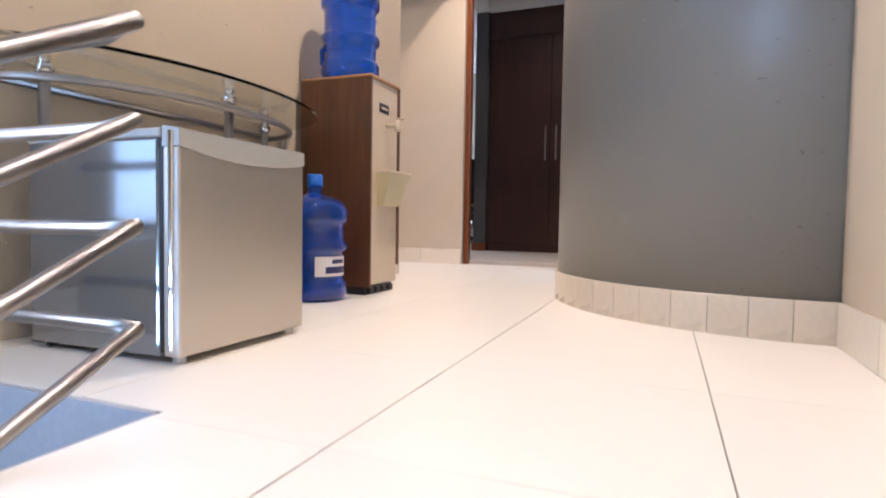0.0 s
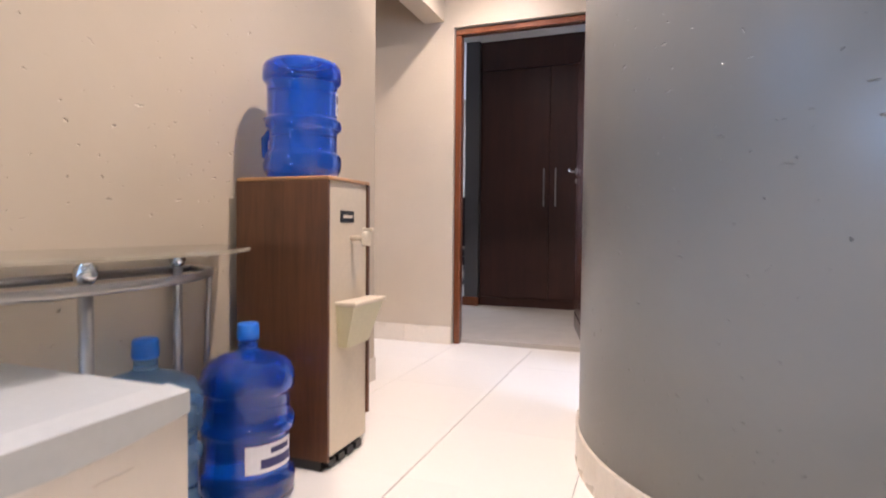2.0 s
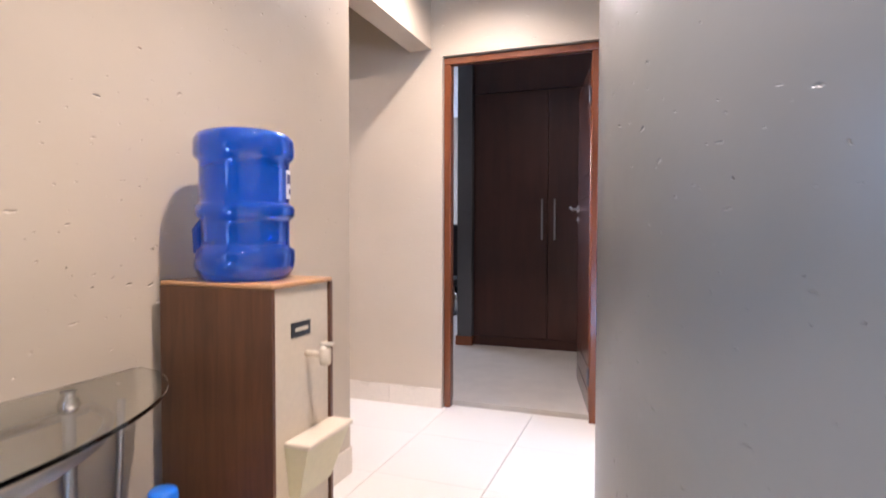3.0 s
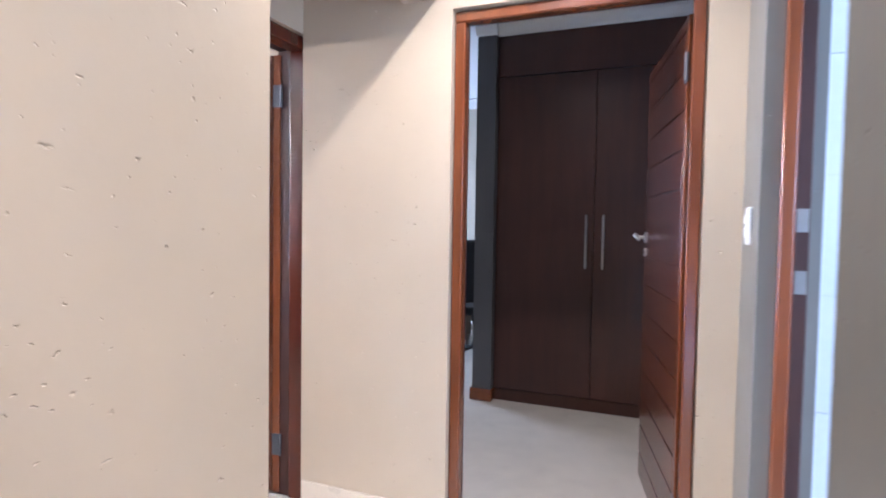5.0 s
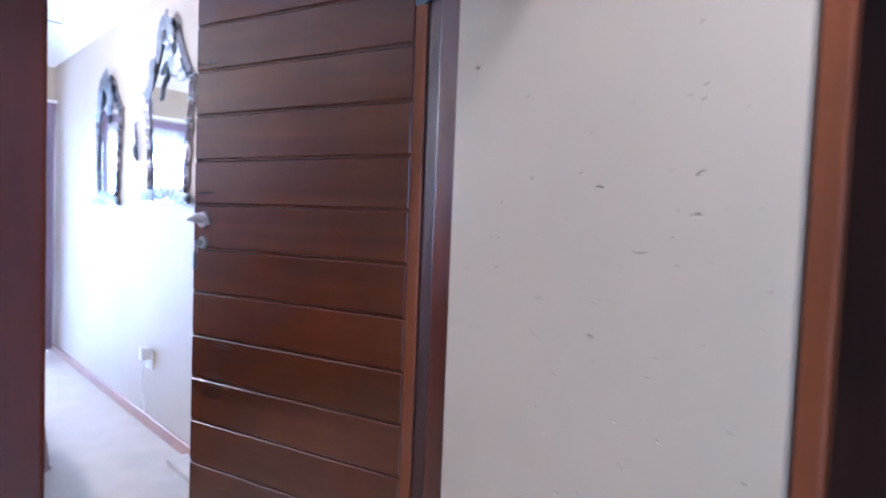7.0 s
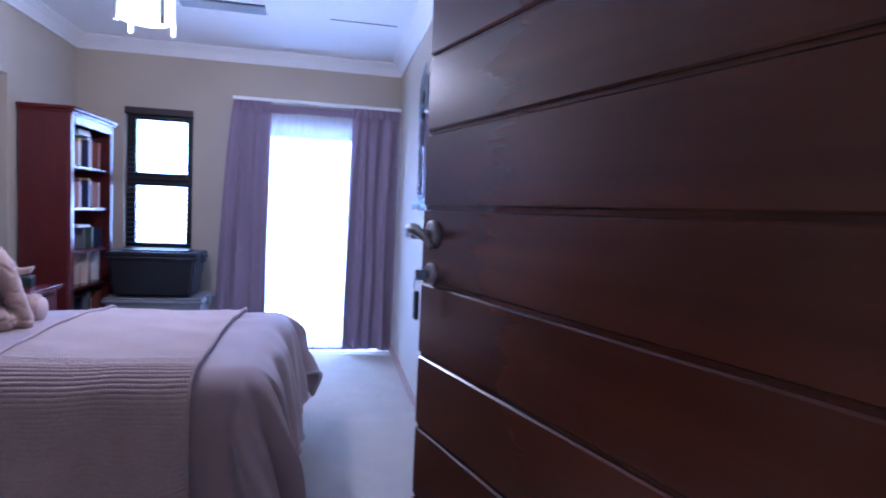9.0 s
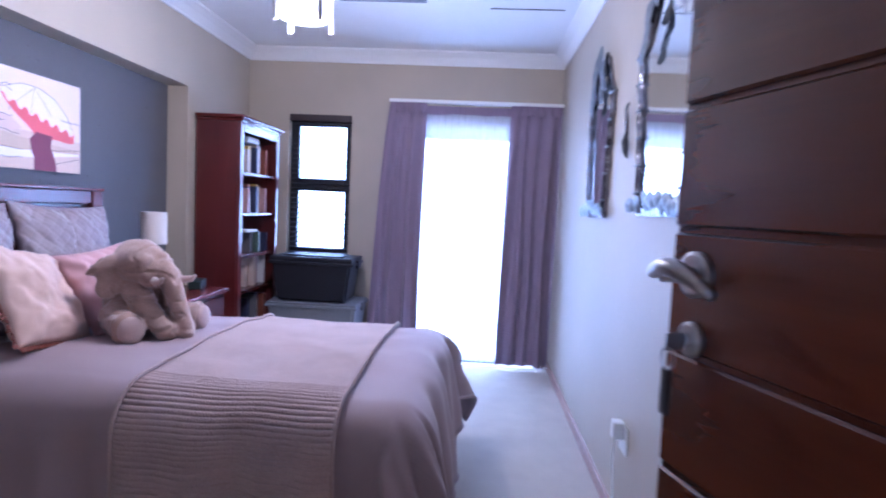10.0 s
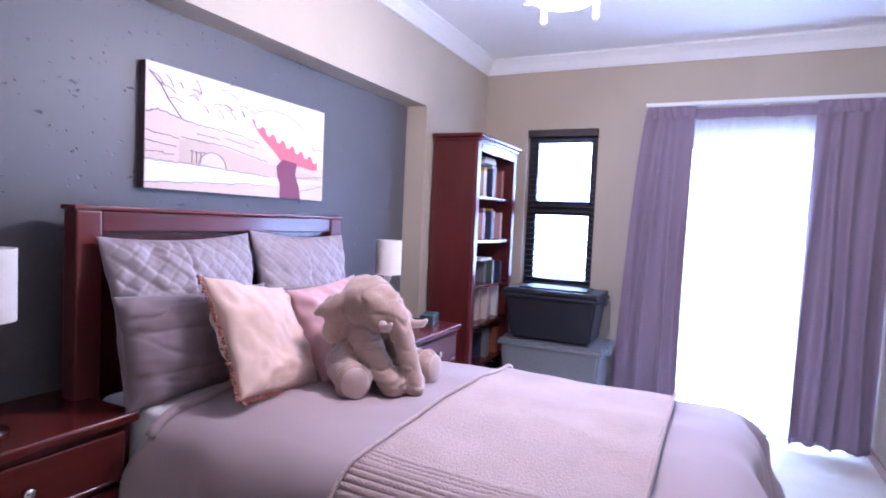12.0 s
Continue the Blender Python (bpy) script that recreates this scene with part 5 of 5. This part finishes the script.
for l in ((0.0, 0.60, 0.05, 0.64), (0.05, 0.64, 0.17, 0.585), (0.17, 0.585, 0.34, 0.56), (0.34, 0.575, 0.56, 0.52), (0.0, 0.46, 0.14, 0.43), (0.0, 0.38, 0.13, 0.36), (0.0, 0.30, 0.12, 0.29), (0.0, 0.23, 0.30, 0.225), (0.30, 0.225, 0.62, 0.20), (0.0, 0.05, 0.30, 0.085), (0.30, 0.085, 0.62, 0.12), (0.15, 0.44, 0.35, 0.43), (0.35, 0.43, 0.60, 0.35), (0.22, 0.50, 0.33, 0.48), (0.36, 0.50, 0.52, 0.46), (0.82, 0.08, 0.98, 0.16), (0.78, 0.22, 0.99, 0.27), (0.86, 0.58, 0.99, 0.56), (0.20, 0.24, 0.20, 0.34), (0.22, 0.24, 0.22, 0.34), (0.24, 0.24, 0.24, 0.34), (0.26, 0.34, 0.19, 0.34)):
    stroke(wobble(*l))
stroke([(0.30 + 0.068 * math.cos(math.pi * i / 12), 0.225 + 0.13 * math.sin(math.pi * i / 12)) for i in range(13)])
stroke([(0.01, 0.93), (0.06, 0.84), (0.09, 0.74), (0.15, 0.60)], 0.003)
for i in range(26):
    x, z = rnd.uniform(0.01, 0.50), rnd.uniform(0.70, 0.97)
    z = max(z, 0.68 + 0.22 * x)
    a = rnd.uniform(-1.2, 0.4)
    L = rnd.uniform(0.03, 0.075)
    stroke([(x + L * t / 5 * math.cos(a), z + L * 1.6 * t / 5 * math.sin(a) + 0.02 * math.sin(t / 5 * 3.1)) for t in range(6)], 0.0018)
RED = paint("paint_coral", (0.72, 0.15, 0.17))
flat("painted_umbrella", [(0.50, 0.76), (0.56, 0.84), (0.64, 0.87), (0.72, 0.86), (0.82, 0.78), (0.90, 0.63), (0.94, 0.48), (0.84, 0.40), (0.72, 0.43), (0.60, 0.58), (0.54, 0.69)], paint("paint_umbrella", (0.82, 0.74, 0.78)), 5, "pale umbrella")
scal = [(0.50, 0.74)] + [(0.50 + 0.45 * i / 28 - 0.0, 0.71 - 0.31 * (i / 28) ** 0.75 + (0.05 if i % 4 < 2 else 0.0)) for i in range(1, 29)]
low = [(0.95 - 0.43 * i / 16, 0.34 + (0.33 * max(0, (i - 9) / 7)) - 0.01 * math.sin(i)) for i in range(17)]
flat("painted_frill", scal + low, RED, 6, "coral red umbrella frill")
flat("painted_coat", [(0.685, 0.0), (0.685, 0.14), (0.67, 0.20), (0.66, 0.32), (0.70, 0.40), (0.80, 0.38), (0.79, 0.26), (0.82, 0.12), (0.83, 0.0)], paint("paint_plum", (0.20, 0.06, 0.10)), 7, "plain plum coloured shape")
stroke([(0.53, 0.81), (0.62, 0.872), (0.72, 0.865), (0.82, 0.785), (0.90, 0.63), (0.94, 0.48)], 0.002)
for x in (0.60, 0.68, 0.76):
    stroke([(0.69, 0.86), (x, 0.70), (x - 0.01 + (x - 0.68) * 0.6, 0.58)], 0.0015)

# ---- wall mirrors ----
def wall_mirror(x, z, w, hs, h, label, seed):
    """Straight sides up to the shoulders at hs, then a curved neck to the crest at h."""
    ob = thing("wall_mirror", pose(x, BN, z), label, "mirror", "ornate mirrors")

    def half(t):
        if t < hs:
            return w / 2 * (0.76 + 0.24 * t / hs) * (1 + 0.028 * math.sin(t / hs * 31 + seed))
        u = min(1.0, (t - hs) / (h - hs))
        return w / 2 * max(0.10, (0.98 - 0.72 * u ** 0.7) if u < 0.85 else 0.34 * (1 - u) / 0.15)

    def outline(inset, n=60):
        top = h - inset * 2.2
        side = [inset * 1.1 + (top - inset * 1.1) * i / n for i in range(n + 1)]
        right = [(max(0.012, half(t) - inset), t) for t in side]
        return right + [(-px, pz) for px, pz in reversed(right)]

    oo, mid, ii = outline(0.0), outline(0.026), outline(0.052)
    n = len(oo)
    bm = bmesh.new()
    rings = [[bm.verts.new((px, y, pz)) for px, pz in pts] for pts, y in ((oo, 0.0), (oo, -0.014), (mid, -0.030), (ii, -0.018), (ii, -0.006))]
    for a, b in zip(rings, rings[1:]):
        for i in range(n):
            bm.faces.new((a[i], a[(i + 1) % n], b[(i + 1) % n], b[i]))
    part("frame", bm, ANTIQUE, ob, "dark antique-glass frame with stepped shoulders")
    bm = bmesh.new()
    bm.faces.new([bm.verts.new((px, -0.010, pz)) for px, pz in ii])
    r = bmesh.ops.extrude_face_region(bm, geom=list(bm.faces))
    for v in [v for v in r["geom"] if isinstance(v, bmesh.types.BMVert)]:
        v.co.y = -0.002
    part("mirror_glass", bm, MIRROR, ob, "silvered mirror glass")
    # bright bars between the glass strips of the frame
    count = max(4, round(hs / 0.115))
    for sx in (-1, 1):
        for i in range(count):
            zc = 0.09 + (hs - 0.10) * i / (count - 1)
            xc = sx * (half(zc) - 0.026)
            part("frame_bar", block(xc - 0.025, xc + 0.025, -0.032, -0.020, zc - 0.005, zc + 0.005, 0.003, 1), SILVER_LEAF, ob)
    rr = random.Random(int(seed * 10))

    def leaf(name, cx, cz, tilt, size):
        bm = bmesh.new()
        m = pose(cx, -0.030 - rr.uniform(0, 0.014), cz, 0, tilt, 0)
        k = 7
        rows = []
        for i in range(k + 1):
            u = i / k
            wd = size * 0.34 * math.sin(math.pi * (0.08 + 0.88 * u))
            rows.append([bm.verts.new(m @ Vector((size * (u - 0.5), -0.010 * math.sin(math.pi * u) - d, v * wd))) for v, d in ((-1, 0.0), (0, 0.008), (1, 0.0))])
        for p, q in zip(rows, rows[1:]):
            for c in range(2):
                bm.faces.new((p[c], p[c + 1], q[c + 1], q[c]))
        part(name, bm, SILVER_LEAF, ob, "", True)

    for i in range(15):
        u = (i - 7) / 7
        leaf("lower_leaf", u * w * 0.44, 0.035 + 0.030 * (1 - abs(u)) * (1 if i % 2 else 0.2) + rr.uniform(-0.008, 0.008), 28 * (1 if u < 0 else -1) + rr.uniform(-25, 25), 0.085)
    for i in range(16):
        u = i / 15
        sx = 1 if i % 2 else -1
        leaf("crest_leaf", sx * half(hs + (h - hs) * u) * rr.uniform(0.3, 0.85), hs - 0.02 + (h - hs) * u, sx * (35 + 45 * u) + rr.uniform(-20, 20), 0.11)
    return ob


SILVER_LEAF = mottled("silvered_leaf", (0.20, 0.215, 0.23), 0.46, 1.0, 0.35, coarse=30, fine=90, relief=0.4, depth=0.004)
wall_mirror(-3.98, 1.285, 0.56, 0.62, 0.86, "tall narrow ornate mirror in a dark antique frame", 1.3)
wall_mirror(-2.93, 1.30, 0.70, 0.64, 0.98, "large ornate mirror in a dark antique frame", 2.2)
hk = thing("wall_ornament", pose(-3.43, BN, 1.55), "small dark curved metal wall ornament between the mirrors", "ornament")
part("stem", tube(bmesh.new(), [(0, -0.012, 0.10), (0.01, -0.02, 0.16), (-0.01, -0.02, 0.21), (0.0, -0.012, 0.24)], [0.008, 0.010, 0.008, 0.004], 8), ANTIQUE, hk, smooth=True)
part("crescent", tube(bmesh.new(), [(0.02, -0.012, 0.0), (0.0, -0.016, 0.03), (-0.008, -0.018, 0.07), (0.0, -0.016, 0.11)], [0.004, 0.012, 0.015, 0.006], 10), DARK, hk, smooth=True)

so = thing("wall_socket", pose(-3.18, BN, 0.40), "white plastic wall socket with a plug in it", "socket")
part("plate", block(-0.055, 0.055, -0.010, 0, -0.055, 0.055, 0.004, 2), WHITE_PLASTIC, so)
pg = part("plug", block(-0.025, 0.025, -0.055, -0.010, 0.0, 0.075, 0.008, 3), WHITE_PLASTIC, so, "white plug")
part("cable", tube(bmesh.new(), [(0, -0.04, 0.01), (0.002, -0.045, -0.10), (0.004, -0.03, -0.30)], 0.004, 8), WHITE_PLASTIC, pg)

# ---- ceiling light ----
cl = thing("ceiling_light", pose(-3.40, 4.335, BH) @ Matrix.Diagonal((1, 1, 0.985, 1)), "ceiling fan light with a glowing glass shade and white posts", "ceiling light")
part("canopy", lathe(bmesh.new(), [(0, 0), (0.075, 0), (0.075, -0.02), (0.03, -0.04), (0, -0.04)], 28), WHITE_PLASTIC, cl, smooth=True)
part("rod", tube(bmesh.new(), [(0, 0, -0.03), (0, 0, -0.30)], 0.010, 10), WHITE_PLASTIC, cl)
part("shade", lathe(bmesh.new(), [(0, -0.30), (0.10, -0.30), (0.118, -0.315), (0.118, -0.455), (0.10, -0.475), (0, -0.48)], 36), LIT_SHADE, cl, "glowing white glass shade", True)
for a in range(4):
    an = radians(45 + 90 * a)
    part("shade_post", tube(bmesh.new(), [(0.135 * math.cos(an), 0.135 * math.sin(an), -0.29), (0.135 * math.cos(an), 0.135 * math.sin(an), -0.51)], 0.011, 10), WHITE_PLASTIC, cl)
part("hub_plate", lathe(bmesh.new(), [(0, -0.285), (0.15, -0.285), (0.15, -0.30), (0, -0.30)], 28), WHITE_PLASTIC, cl)
part("blade_arm", block(-0.018, 0.018, 0.05, 0.20, -0.360, -0.352, 0.003, 1), mottled("fan_arm_metal", (0.20, 0.20, 0.21), 0.4, 0.8), cl)
part("fan_blade", block(-0.060, 0.060, 0.14, 0.53, -0.372, -0.360, 0.0055, 2), mottled("dark_grey_lacquer", (0.05, 0.055, 0.065), 0.4), cl, "dark grey flat fan blade")

# ---- skirting tiles ----
def skirting(name, label, runs, material=None):
    ob = tagged(new(name), label, "skirting", kind="structure")
    for axis, at, sign, lo, hi in runs:
        n = max(1, round((hi - lo) / 0.33))
        for i in range(n):
            p0, p1 = lo + (hi - lo) * i / n + 0.001, lo + (hi - lo) * (i + 1) / n - 0.001
            t = 0.011 * sign
            b = (min(at, at + t), max(at, at + t), p0, p1) if axis == "x" else (p0, p1, min(at, at + t), max(at, at + t))
            part("tile", block(*b, 0, 0.118, bevel=0.0015, seg=1), SKIRT_TILE, ob)
    return ob


skirting("baseboard_hall", "cream tile skirting round the hall", [("x", 0.0, 1, 2.08, 4.58), ("x", 2.005, -1, 1.88, 3.17), ("y", 5.575, -1, -0.62, 0.068), ("y", 5.575, -1, 0.986, 1.10), ("y", 4.58, 1, -0.62, 0.0), ("x", 1.105, -1, 5.21, 5.56), ("x", 1.099, -1, 4.10, 4.385)])
sk = tagged(new("baseboard_curved"), "cream tile skirting along the curved grey wall", "skirting", kind="structure")
n = 13
me = None
for i in range(n):
    a0 = 180 + 90.3 * i / n
    if me is None:
        bm = bmesh.new()
        w = radians(90.3 / n)
        rows = []
        for k in range(5):
            a = 0.0012 + (w - 0.0024) * k / 4
            rows.append([bm.verts.new((r * math.cos(a), r * math.sin(a), z)) for r, z in ((CR, 0), (CR + 0.0105, 0), (CR + 0.0105, 0.1165), (CR + 0.009, 0.118), (CR, 0.118))])
        for p, q in zip(rows, rows[1:]):
            for k in range(5):
                bm.faces.new((p[k], p[(k + 1) % 5], q[(k + 1) % 5], q[k]))
        bm.faces.new(rows[0])
        bm.faces.new(rows[-1])
        t = part("tile", bm, SKIRT_TILE, sk)
        me = t.data
    else:
        t = new("tile", me)
        t.parent = sk
    t.matrix_basis = pose(CX, CY, 0, 0, 0, a0)
structure("skirting_backing", arc_wall(CR + 0.006, CR - 0.001, 0, 0.116, 180, 270, 40), GROUT, "grey grout behind the curved skirting", "grout")

# ---- floor tiles ----
TS = 0.515
xs = [0.102 + TS * k for k in range(-2, 5)]
ys = [1.525 + TS * k for k in range(0, 9)]
ZONES = ((-0.63, 0.0, 4.58, 5.575), (0.0, 0.81, 2.065, 5.66), (0.81, 1.115, 1.78, 5.66), (1.115, 2.005, 1.88, 3.95), (1.115, 1.25, 4.39, 5.20))
for zi, (zx0, zx1, zy0, zy1) in enumerate(ZONES):
    for x in xs:
        for y in ys:
            a0, a1 = max(zx0, x + (0.0016 if x > zx0 else -0.001)), min(zx1, x + TS - (0.0016 if x + TS < zx1 else -0.001))
            b0, b1 = max(zy0, y + (0.0005 if y > zy0 else 0)), min(zy1, y + TS - (0.0005 if y + TS < zy1 else 0))
            if a1 - a0 > 0.01 and b1 - b0 > 0.01:
                part("tile", block(a0, a1, b0, b1, -0.006, 0.0), TILE, floor)

# ---- bathroom tiles on the far walls ----
for wx in range(6):
    for wz in range(7):
        part("tile", block(1.252 + wx * 0.292, 1.252 + wx * 0.292 + 0.289, 5.492, 5.5, 0.003 + wz * 0.36, 0.36 + wz * 0.36), WHITE_TILE, bpy.data.objects["wall_bathroom"])
